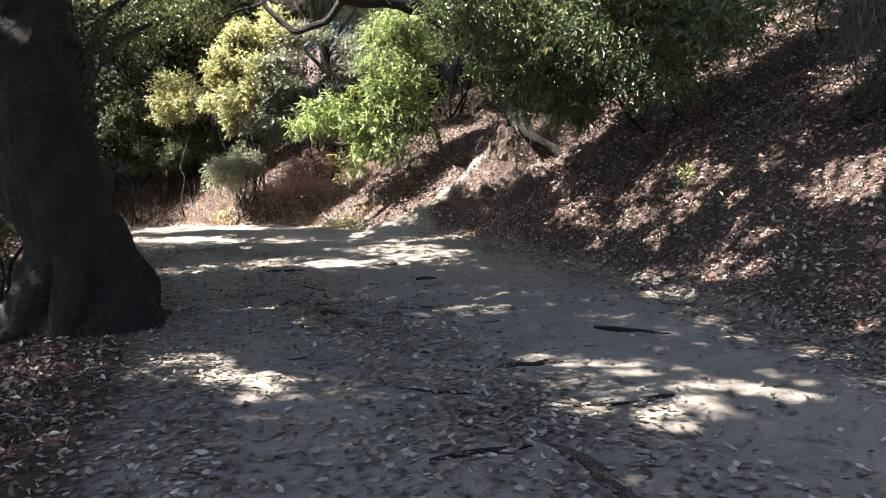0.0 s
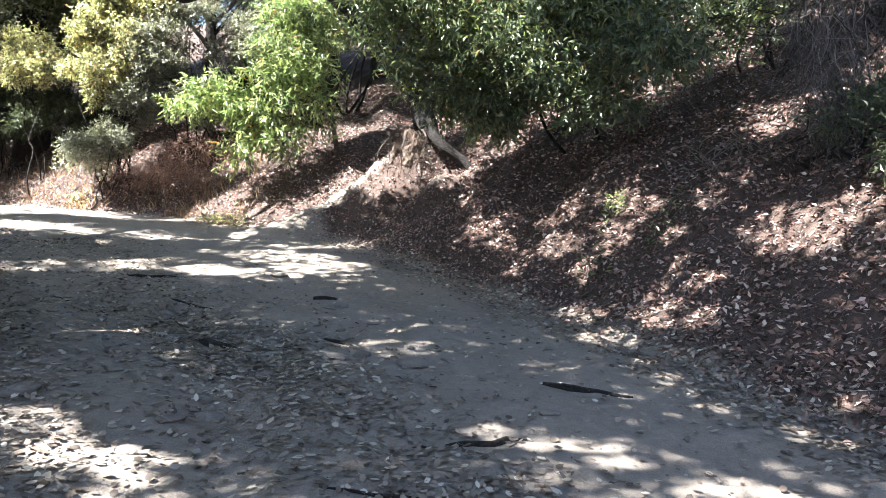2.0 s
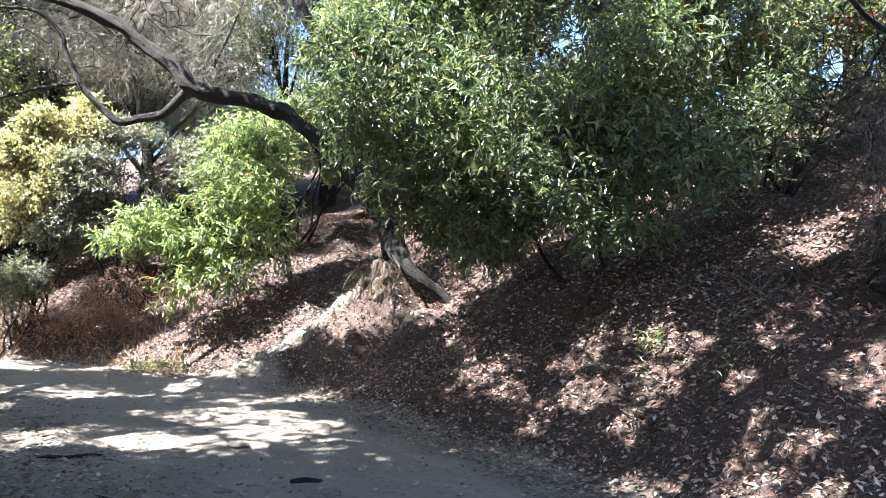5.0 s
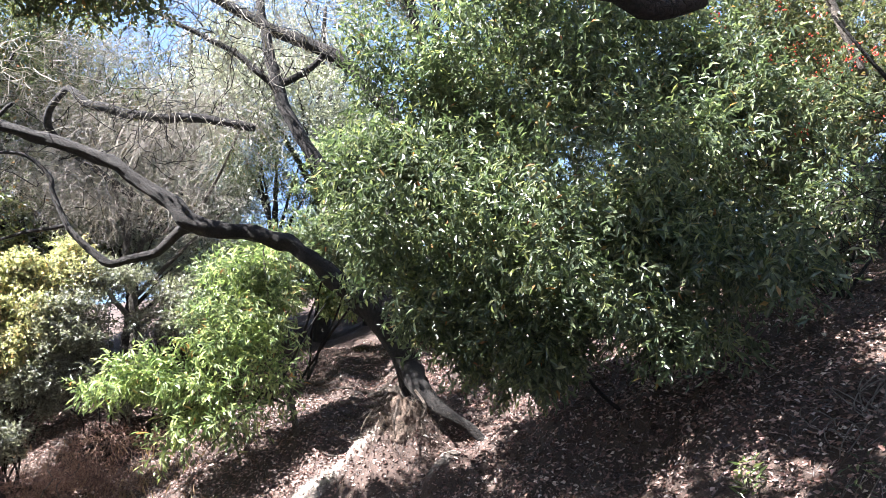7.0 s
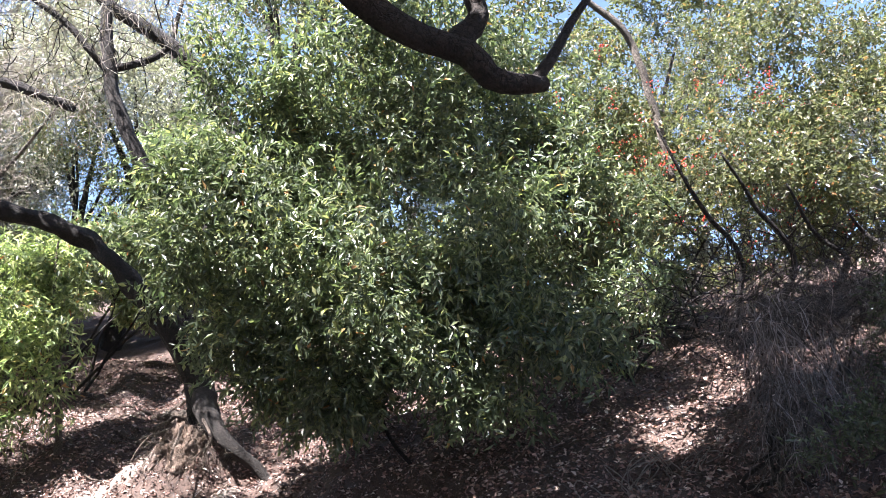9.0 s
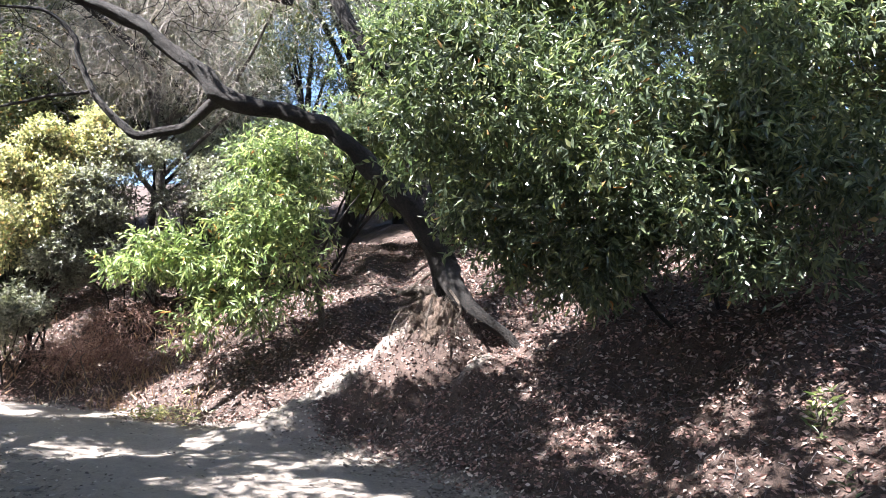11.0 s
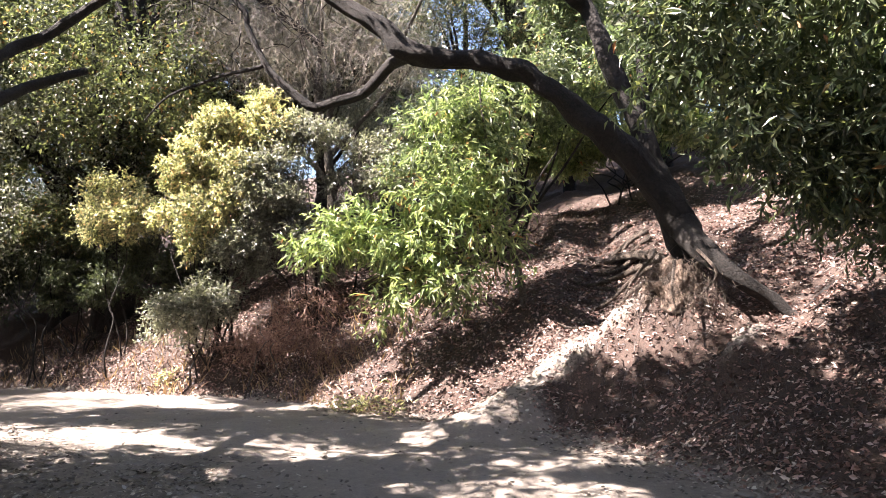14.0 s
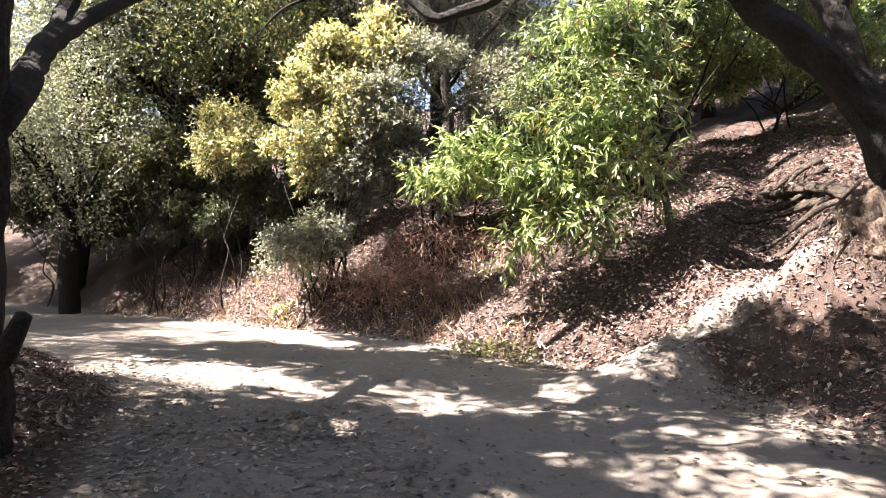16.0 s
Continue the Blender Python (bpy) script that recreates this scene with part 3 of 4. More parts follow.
A_SHADE_BLOBS += [(-4.6, 8.4, 8.9, 2.0, 1.4, .9), (-1.2, 7.4, 8.5, 1.8, 1.4, .8), (0.6, 7.6, 7.9, 1.8, 1.5, .8), (1.5, 6.1, 8.2, 1.6, 1.2, .6), (-0.4, 9.0, 8.4, 1.5, .9, .6), (-0.6, 8.3, 8.2, 1.4, 1.0, .5), (-1.6, 5.2, 8.6, 1.4, 1.1, .5), (-4.4, 11.2, 8.5, 1.6, 1.2, .5), (1.4, 4.4, 8.2, 2.0, 1.8, .8), (2.6, 8.0, 8.6, 1.6, 1.2, .7), (3.4, 7.2, 8.8, 1.4, 1.0, .6), (3.8, 9.0, 9.2, 1.3, .9, .5), (0.8, 11.0, 9.4, 1.3, .9, .4), (1.0, 7.8, 8.8, 1.2, 1.0, .4), (2.0, 8.6, 9.0, 1.2, .9, .4), (0.2, 6.8, 9.0, 1.2, 1.0, .4), (-4, -2.6, 8.5, 2.4, 2, 1), (-8, -2.6, 8.5, 2.4, 2, 1)]
crown_part(oak_a, M_OAK, [crown(A_SHADE_BLOBS, 30000, 9, 0.14, 0.085, rr, 0.1, 0.45, 0.0, 0.0, tuft=24, clearings=SUNNY)])

# the twin-stemmed oak further along
oak_b = thing("oak_tree", (-7.15, 11.2, ground_z(-7.15, 11.2)), "dark twin-stemmed oak at the road edge", "tree")
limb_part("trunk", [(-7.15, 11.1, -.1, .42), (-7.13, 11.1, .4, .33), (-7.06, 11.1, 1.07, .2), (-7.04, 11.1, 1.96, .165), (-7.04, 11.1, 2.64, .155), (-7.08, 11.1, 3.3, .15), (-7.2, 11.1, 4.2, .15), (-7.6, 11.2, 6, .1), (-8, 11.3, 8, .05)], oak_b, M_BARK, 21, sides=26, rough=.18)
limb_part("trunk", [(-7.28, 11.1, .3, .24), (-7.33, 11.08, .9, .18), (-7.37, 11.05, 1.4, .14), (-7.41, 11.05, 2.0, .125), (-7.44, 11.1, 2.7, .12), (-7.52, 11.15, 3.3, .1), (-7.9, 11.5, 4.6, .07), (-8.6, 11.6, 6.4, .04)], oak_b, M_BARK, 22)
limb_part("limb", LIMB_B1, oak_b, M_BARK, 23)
limb_part("limb", LIMB_B2, oak_b, M_BARK, 24, sides=8)
limb_part("limb", [(-7.0, 11.1, .75, .1), (-6.75, 11.1, .95, .08), (-6.6, 11.1, 1.2, .05)], oak_b, M_BARK, 25, sides=8)
# overhead leaf masses added to shade the far road and bank foot
B_SHADE_BLOBS = [(-6.6, 9.6, 8.8, 2.1, 1.6, .9), (-9.4, 9.6, 8.8, 2.2, 1.8, 1.0), (-12, 9.4, 8.6, 2.2, 1.9, 1.0), (-8.8, 12.4, 9.2, 2.2, 1.6, .9), (-12, 13.2, 8.8, 2.2, 1.8, 1.0), (-5.9, 11.3, 9.0, 1.8, 1.5, .7), (-14.6, 13.4, 8.7, 1.8, 1.5, .7), (-13.2, 15.6, 8.8, 1.3, .7, .5), (-12.2, 16.6, 9.8, 1.6, 1.0, .5), (-14.6, 16.8, 9.8, 1.5, 1.0, .5), (-10.2, 16.2, 10.0, 1.0, .8, .4)]
crown_part(oak_b, M_OAK, [crown(B_SHADE_BLOBS, 11000, 9, 0.14, 0.085, rr, 0.1, 0.45, 0.0, 0.05, tuft=24, clearings=SUNNY)])


def stems(parent, base, tops, r0, mat, r, spread=0.25):
    """Thin crooked stems from a base up into the crown."""
    for k, top in enumerate(tops):
        b0 = np.array(base) + np.array([r.normal(0, spread), r.normal(0, spread), 0])
        b0[2] = ground_z(b0[0], b0[1]) - 0.08
        t0 = np.array(top, float)
        rows = [(*(b0 + (t0 - b0) * u + r.normal(0, 0.11, 3) * (0 < u < 1)), r0 * (1 - 0.75 * u)) for u in (0, .15, .32, .5, .7, .85, 1)]
        limb_part("stem", rows, parent, mat, k, sides=7)


# the bay laurel thicket
bay = thing("bay_tree", (2.4, 12.3, ground_z(2.4, 12.3)), "dense dark green bay laurel thicket on the bank", "tree")
# the first four low sprays stand in for an undercut bank's dark shadow
HANGING = [(2.6, 10.7, 3.0, .6, .5, .5), (3.1, 10.3, 3.4, .6, .5, .5), (3.9, 10.4, 3.5, .5, .4, .4), (4.6, 10.2, 3.8, .5, .4, .45), (0.75, 12.9, 4.6, .9, .6, .9), (1.3, 12.8, 3.7, .7, .5, .6), (0.2, 13.2, 5.4, .8, .6, .7), (1.6, 12.7, 3.0, .5, .4, .4), (-.6, 13.0, 4.2, .5, .4, .5), (0, 12.9, 3.8, .6, .5, .5), (-.2, 13.1, 4.9, .7, .5, .6), (.7, 12.8, 3.0, .6, .4, .5), (1.2, 12.9, 2.6, .5, .4, .35)]
BAY = [(0.4, 12.2, 4.7, 1.5, 1.1, 1.6), (1.8, 11.6, 4.0, 1.6, 1.3, 1.6), (1.4, 12.3, 6.3, 1.9, 1.4, 1.8), (3.0, 11.8, 4.4, 1.4, 1.3, 1.7), (0.0, 12.9, 6.3, 1.1, 1.0, 1.6), (2.6, 11.0, 3.3, 1.1, .8, .7), (1.1, 12.1, 3.3, 1.1, .8, .9), (2.8, 12.8, 7.6, 2.2, 1.5, 1.5), (4.2, 12.2, 5.8, 1.4, 1.2, 1.6), (1.5, 11.7, 3.0, 1.0, .5, .5), (0.4, 12.6, 3.1, .9, .5, .5), (2.2, 11.3, 2.8, .6, .5, .45), (4.9, 11.8, 4.4, .7, .6, .6)] + HANGING
stems(bay, (3.0, 13.5, 0), [b_[:3] for b_ in BAY[2:5]], 0.028, M_BARK, rr, 0.2)
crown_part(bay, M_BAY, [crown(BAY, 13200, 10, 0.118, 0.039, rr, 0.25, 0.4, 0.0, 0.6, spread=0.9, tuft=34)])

# the bright sapling by the side trail
sap = thing("bay_sapling", (-2.1, 18.3, ground_z(-2.1, 18.3)), "bright green bay sapling leaning over the trail bank", "sapling")
limb_part("trunk", [(-2.12, 18.3, min(1.75, ground_z(-2.12, 18.3)) - .15, .075), (-2.25, 18.25, 2.5, .06), (-2.42, 18.2, 3.2, .05), (-2.65, 18.1, 4.0, .045), (-2.8, 18.1, 4.9, .03), (-2.9, 18.0, 5.8, .015)], sap, M_BARK_PALE, 31)
for k, tip in enumerate([(-5.5, 17.5, 3.2), (-4.5, 17.4, 2.4), (-4.2, 17.8, 4.2), (-1.6, 17.8, 4.6), (-3.6, 17.2, 1.9)]):
    limb_part("limb", [(-2.4 - .1 * k, 18.2, 2.7 + .25 * (k % 3), .03), ((-2.4 + tip[0]) / 2, 17.9, (3.1 + tip[2]) / 2 + .15, .02), (*tip, .008)], sap, M_BARK, 32 + k, sides=6)
SAP = [(-4.9, 17.6, 3.3, .7, .5, .32), (-5.5, 17.5, 3.12, .45, .3, .2), (-4.2, 17.6, 3.3, .8, .6, .6), (-3.6, 17.7, 2.7, .8, .6, .65), (-4.2, 17.4, 2.0, .5, .4, .4), (-3.3, 17.8, 3.9, .9, .7, .6), (-2.7, 17.9, 4.4, .7, .6, .8), (-2.7, 18, 3.2, .45, .5, .55), (-3.8, 18.2, 5.0, .9, .6, .5), (-2.9, 18.3, 5.4, .8, .6, .6)]
crown_part(sap, M_SAPLING, [crown(SAP, 1250, 9, 0.175, 0.047, rr, 0.3, 0.45, 0.0, 0.2, spread=0.8, tuft=9)])


# taller bay growth between the sapling and the leaning oak
tall_bay = thing("bay_tree", (-2.6, 22.2, ground_z(-2.6, 22.2)), "tall green bay laurel growth above the side trail", "tree")
TALL_BAY = [(-3.4, 20.6, 6.0, 1.2, .9, .9), (-2.2, 20.8, 7.0, 1.3, .9, 1.1), (-1.0, 21.4, 6.9, 1.2, .9, .9), (-4.4, 20.8, 5.2, 1.0, .8, .8), (0.2, 20.6, 7.2, 1.2, .9, 1.0), (-1.6, 20.6, 8.6, 1.3, .9, 1.0), (1.8, 17.6, 5.6, 1.0, .8, 1.2), (2.2, 17.0, 4.2, .8, .6, .7), (1.2, 18.2, 7.4, 1.2, .9, 1.0)]
stems(tall_bay, (-2.6, 22.2, 0), [b_[:3] for b_ in TALL_BAY[:6]], 0.04, M_BARK, rr, 0.2)
# lighter leaf colour stands in for sun on this growth
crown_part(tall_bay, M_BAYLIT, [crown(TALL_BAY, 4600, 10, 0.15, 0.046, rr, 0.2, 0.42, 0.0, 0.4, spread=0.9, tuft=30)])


def shrub(at, blobs, mat, label, twigs, length, width, name="shrub", seed=0, stem_mat=None, dead=0, droop=0.05, gaps=0.3, per=8):
    r = np.random.default_rng(seed)
    base = thing(name, (at[0], at[1], ground_z(*at)), label, "shrub")
    stems(base, (*at, 0), [b_[:3] for b_ in blobs], 0.024, stem_mat or M_BARK, r)
    crown_part(base, mat, [crown(blobs, twigs, per, length, width, r, droop, 0.28, 0.4, gaps, tuft=min(48, twigs / 50))], "foliage")
    if dead:
        crown_part(base, M_DRYTWIG, [twig_cloud(blobs, dead, 0.5, 0.005, r, 0.2)], "twig_mass", "grey dry inner twigs")
    return base


shrub((-8.8, 20.9), [(-8.6, 20.6, 5.9, .7, .6, .5), (-9.2, 20.5, 5.3, .6, .6, .55), (-8.3, 20.7, 5.2, .8, .7, .7), (-9.5, 20.4, 4.6, .5, .5, .5), (-8.9, 20.4, 4.3, .7, .6, .6), (-9.4, 20.4, 3.6, .45, .4, .4), (-7.6, 20.8, 6.0, .5, .5, .4), (-9.8, 20.5, 5.0, .25, .25, .3), (-9.0, 20.5, 6.1, .25, .25, .4), (-8.0, 20.6, 6.5, .3, .25, .35), (-9.9, 20.4, 4.0, .25, .25, .2)], M_YELLOW, "sunlit yellow-green leafy shrub on the far bank", 4300, 0.095, 0.045, seed=41, dead=400, per=9)
shrub((-6.6, 21.2), [(-7.6, 20.6, 4.8, .8, .7, .8), (-8.2, 20.6, 3.6, .8, .6, .7), (-7.2, 20.6, 3.8, .7, .6, .6), (-6.9, 20.9, 6.0, .8, .6, .4), (-6.0, 21.0, 4.8, .7, .5, .5), (-6.4, 21.0, 3.5, .7, .5, .6), (-5.6, 21.2, 5.5, .7, .5, .5)], M_GREY, "grey-green shrub with dry lower twigs", 5200, 0.08, 0.038, seed=42, dead=1500, per=9)
shrub((-12.0, 22.2), [(-12.1, 22.0, 4.95, .7, .6, .5), (-11.7, 22.0, 4.4, .6, .6, .5), (-12.6, 22.0, 4.4, .5, .5, .5)], M_YELLOW, "small round yellow-green shrub", 2000, 0.09, 0.042, seed=43, dead=200)
shrub((-14.6, 22.9), [(-14.5, 22.6, 4.5, .65, .5, .45), (-15.4, 22.7, 4.2, .7, .6, .5), (-14.0, 22.7, 4.0, .4, .4, .4)], M_OAK, "olive-green leafy shrub beyond the road bend", 1500, 0.085, 0.04, seed=54, dead=300)
shrub((-9.5, 20.6), [(-9.5, 20.45, 1.9, .8, .5, .5), (-8.7, 20.4, 2.3, .6, .4, .4)], M_GREY, "low grey-green bush at the road bend", 1200, 0.09, 0.04, seed=44)
shrub((-14.0, 23.6), [(-13.5, 23.4, 3.4, 1.3, .8, .7), (-11.2, 22.9, 3.5, 1.0, .7, .6), (-15.5, 23.6, 3.6, 1.3, .8, .8), (-10.3, 22.4, 4.6, .6, .5, 1.0), (-17.5, 24, 3.6, 1.6, 1.0, 1.2), (-12.2, 22.7, 2.9, 1.0, .5, .6), (-10.9, 22.3, 2.8, .7, .5, .6), (-14.0, 23.0, 2.8, 1.2, .6, .6)], M_DARKLEAF, "dark shaded shrub beyond the road bend", 5600, 0.12, 0.055, seed=45, dead=600)
shrub((5.8, 13.6), [(5.5, 13.4, 6.4, 1.9, 1.5, 1.6), (7.8, 12.6, 6.8, 2.1, 1.6, 1.7), (4.6, 13.8, 8.0, 2, 1.6, 1.4), (9.6, 11.4, 7.4, 2, 1.6, 1.8), (6.8, 13.0, 8.8, 2.0, 1.4, 1.3), (9.0, 12.0, 9.4, 2.0, 1.4, 1.3), (4.6, 13.6, 9.8, 1.8, 1.2, 1.1), (7.6, 12.8, 10.8, 1.8, 1.2, 1.0), (10.6, 11.6, 10.4, 1.8, 1.2, 1.2)], M_OAK, "tall berry-bearing shrub on the upper bank", 12000, 0.085, 0.038, seed=46, per=9, dead=500)
shrub((8.2, 8.6), [(7.8, 8.8, 5.6, 1.1, 1.0, 1.0), (8.4, 7.6, 4.2, 1.1, 1.0, .9), (9.6, 9.2, 6.4, 1.4, 1.2, 1.3)], M_OAK, "dark leafy shrub on the steep bank", 2300, 0.085, 0.04, seed=47, dead=500)
shrub((6.4, 8.6), [(6.2, 8.4, 3.3, .9, .7, .6), (7.0, 7.8, 3.4, .9, .7, .7), (5.4, 8.2, 2.4, .6, .5, .4)], M_DARKLEAF, "low dark leafy bush on the shaded bank", 1100, 0.065, 0.026, seed=51)
shrub((5.6, 7.6), [(5.2, 7.4, 2.1, .6, .5, .45), (6.2, 7.2, 2.9, .8, .6, .6), (4.9, 8.3, 2.2, .5, .4, .4)], M_DARKLEAF, "low dark bush hanging on the steep bank", 800, 0.065, 0.024, seed=52)
shrub((-12.5, 12.4), [(-12.2, 12.4, 2.2, 1.2, 1.0, 1.3), (-13.6, 11.2, 2.6, 1.3, 1.2, 1.6), (-11.4, 10.4, 1.9, 1.1, 1.0, 1.1)], M_DARKLEAF, "dark leafy shrub beyond the twin-stemmed oak", 2600, 0.11, 0.05, seed=53)
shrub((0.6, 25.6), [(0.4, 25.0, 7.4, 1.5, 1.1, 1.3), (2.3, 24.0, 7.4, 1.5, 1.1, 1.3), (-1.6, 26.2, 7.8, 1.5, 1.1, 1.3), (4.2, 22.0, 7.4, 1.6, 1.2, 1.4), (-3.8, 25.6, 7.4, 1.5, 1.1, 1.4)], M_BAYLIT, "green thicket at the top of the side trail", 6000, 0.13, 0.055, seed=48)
shrub((8.5, 14.2), [(7.6, 15.2, 6.6, 1.6, 1.2, 1.5), (10.2, 12.8, 7.2, 1.6, 1.2, 1.5), (5.8, 16.4, 6.2, 1.7, 1.2, 1.5), (12, 10, 7.6, 1.6, 1.4, 1.5)], M_GREY, "olive brush along the upper hillside", 5200, 0.13, 0.055, seed=49, dead=300)

shrub((-0.2, 23.4), [(-1.6, 22.8, 6.0, 1.0, .8, .6), (-0.4, 22.4, 6.2, 1.0, .8, .6), (0.8, 21.6, 6.0, 1.0, .8, .6), (-0.6, 22.8, 7.3, 1.2, .9, .7)], M_SAPLING, "sunlit yellow-green growth above the side trail", 2200, 0.16, 0.055, seed=55)

toyon = [o for o in bpy.data.objects if o.get("label", "").startswith("tall berry")][0]
nb = 900
cl = np.stack([rr.uniform(3.8, 9.5, 90), rr.uniform(11.3, 12.6, 90), rr.uniform(5.2, 8.4, 90)], 1)
pb = cl[rr.integers(0, 90, nb)] + rr.normal(0, .06, (nb, 3))
octa = np.array([(1, 0, 0), (-1, 0, 0), (0, 1, 0), (0, -1, 0), (0, 0, 1), (0, 0, -1)]) * .016
tri8 = np.array([(0, 2, 4), (2, 1, 4), (1, 3, 4), (3, 0, 4), (2, 0, 5), (1, 2, 5), (3, 1, 5), (0, 3, 5)])
part("berry_mass", mesh_of("berry_mass", (pb[:, None] + octa).reshape(-1, 3), (np.arange(nb)[:, None, None] * 6 + tri8).reshape(-1, 3), M_BERRY, True), toyon, "small red berries", "stuff")
part("branch_tangle", mesh_of("branch_tangle", *twig_cloud([(6.6, 10.0, 4.4, 1.8, .8, .9), (5.0, 9.9, 3.9, 1.2, .7, .7), (8.6, 9.4, 4.8, 1.4, .8, .9)], 620, 1.0, .008, rr, 0.15, 1.0, 7, 0.0), M_BARK), toyon, "dark bare crooked branches", "stuff")

limb_part("limb", [(6.4, 12.4, 6.6, .055), (5.8, 12.1, 8.0, .06), (5.33, 12, 8.79, .06), (4.6, 12, 9.25, .05), (3.8, 12, 9.6, .035)], toyon, M_BARK_PALE, 190)
for k in range(5):
    limb_part("limb", [(6.6 + .5 * k, 11.6, 4.0, .05), (6.3 + .7 * k, 11.0 - .2 * k, 4.9, .04), (5.4 + .9 * k, 10.6, 5.3 + .15 * (k % 2), .03), (4.6 + 1.0 * k, 10.4, 6.2 - .2 * k, .015)], toyon, M_BARK, 191 + k, sides=7)

dry = thing("dry_shrub", (5.2, 9.4, ground_z(5.2, 9.4)), "tangled grey dead shrub hanging over the bank", "shrub")
DRY = [(4.7, 9.3, 3.3, .55, .5, .6), (5.6, 9.6, 3.8, .9, .7, .6), (4.6, 9.0, 2.6, .35, .35, .7), (6.8, 9.6, 4.2, .9, .7, .6), (5.2, 9.2, 2.8, .5, .4, .5)]
stems(dry, (5.3, 9.5, 0), [b_[:3] for b_ in DRY] * 2, 0.022, M_BARK, rr)
crown_part(dry, M_DRYTWIG, [twig_cloud(DRY, 2600, 0.42, 0.004, rr, 0.5, 0.9, hollow=0.0)], "twig_mass")
crown_part(dry, M_DEADTWIG, [twig_cloud([(4.75, 9.0, 3.2, .45, .3, .7), (5.0, 9.1, 2.8, .4, .3, .6), (5.7, 9.2, 3.3, .5, .35, .5), (6.5, 9.0, 3.3, .4, .3, .4)], 480, 0.8, 0.0045, rr, 2.0, 1.0, 8, 0.0)], "hanging_twig_mass", "pale grey drooping dead twigs")

red = thing("dry_brush", (-7.0, 19.9, ground_z(-7, 19.9)), "reddish dry brush at the foot of the bank", "shrub")
stems(red, (-6.8, 20.1, 0), [(-7.6, 20.2, 2.0), (-6.6, 20.1, 2.1), (-5.6, 19.8, 1.7)], 0.02, M_BARK_PALE, rr, 0.5)
crown_part(red, M_REDTWIG, [crown([(-7.4, 20.2, 1.4, 1.3, .5, .5), (-5.8, 19.8, 1.3, 1.0, .5, .45), (-6.6, 20.5, 2.1, 1.2, .5, .45)], 620, 7, 0.07, 0.025, rr, 0.1, 0.25, 0.1)], "foliage", "withered reddish leaves")
crown_part(red, M_REDTWIG, [twig_cloud([(-8.0, 20.2, 1.3, .8, .5, .4), (-7.0, 20.1, 1.6, .9, .6, .45), (-5.7, 19.7, 1.3, .9, .5, .4), (-6.4, 20.4, 2.1, 1.0, .5, .4)], 800, 0.5, 0.0055, rr, 0.15, 1.0, hollow=0.0)], "twig_mass")

shrub((-4.8, 6.8), [(-4.7, 6.8, 1.6, .8, .8, .9), (-5.8, 7.4, 2.4, 1.0, .9, 1.2), (-4.4, 7.4, 3.0, .8, .7, .9)], M_DARKLEAF, "dark leafy shrub behind the roadside oak", 2200, 0.09, 0.04, seed=50)

bare = thing("tree", (-7.0, 22.5, ground_z(-7, 22.5)), "pale grey lichen-hung bare tree behind the shrubs", "tree")
limb_part("trunk", [(-7, 22.5, ground_z(-7, 22.5) - .2, .16), (-6.8, 22.3, 5, .12), (-7.1, 22, 7, .09), (-7, 21.8, 9.4, .04)], bare, M_BARK_PALE, 71)
for k, tip in enumerate([(-9.6, 21.4, 8.2), (-4.4, 21.5, 8.0), (-8.2, 21.2, 10.2), (-5.2, 21.3, 10), (-3.6, 19.0, 9.2)]):
    limb_part("limb", [(-6.95, 22.3, 5.2 + .5 * k, .07), ((-7 + tip[0]) / 2, 21.8, tip[2] - 1.2, .05), (*tip, .02)], bare, M_BARK_PALE, 72 + k, sides=7)
limb_part("limb", [(-7.0, 21.9, 8.4, .09), (-8.6, 20.5, 9.6, .09), (-7.75, 19.2, 10.05, .08), (-7.08, 19, 9.57, .11), (-5.93, 19, 9.29, .11), (-4.6, 19, 9.22, .11), (-3.4, 19, 9.0, .1)], bare, M_BARK, 79)
crown_part(bare, M_LICHEN, [twig_cloud([(-7.6, 21.4, 8.2, 1.8, 1.2, 1.4), (-5.4, 21.4, 8.0, 1.6, 1.2, 1.3), (-6.8, 21.3, 9.8, 2.6, 1.3, 1.2), (-9.6, 21.8, 9.0, 1.6, 1.2, 1.3), (-5.6, 21.4, 10.8, 1.8, 1.0, 1.2), (-9.0, 21.6, 10.8, 2.0, 1.0, 1.0), (-8.0, 21.4, 12.4, 2.0, 1.0, 1.0)], 9500, 0.5, 0.0065, rr, 0.4, 1.0, hollow=0.0)], "twig_mass", "pale bare twigs")

# roots of the leaning oak
limb_part("leaning_root", [(.0, 15.85, 3.0, .2), (.12, 15.45, 2.72, .16), (.3, 15.22, 2.44, .12), (.55, 15.2, 2.23, .095), (.85, 15.22, 2.0, .085), (1.15, 15.2, 1.78, .07), (1.6, 15.05, ground_z(1.6, 15.05) - .05, .12), (2.0, 14.95, ground_z(2.0, 14.95) - .4, .06)], oak, M_BARK, 81)
for k, rows in enumerate(ROOTS):
    limb_part("root", rows, oak, M_ROOT, 82 + k, sides=7)
rb = np.random.default_rng(21)
for k in range(9):
    y0 = 17.3 + .36 * k
    rows, lift = [], rb.uniform(.04, .12)
    for i, x in enumerate(np.linspace(.1 - .1 * rb.random(), -1.3 - .8 * rb.random(), 6)):
        yy = y0 + .18 * i * rb.uniform(.3, 1.1) - .3
        rows.append((x, yy, ground_z(x, yy) + lift * (1 - i / 5.5) + rb.normal(0, .02), (.055 - .008 * i) * rb.uniform(.7, 1.15)))
    limb_part("root", rows, oak, M_ROOT, 110 + k, sides=7)
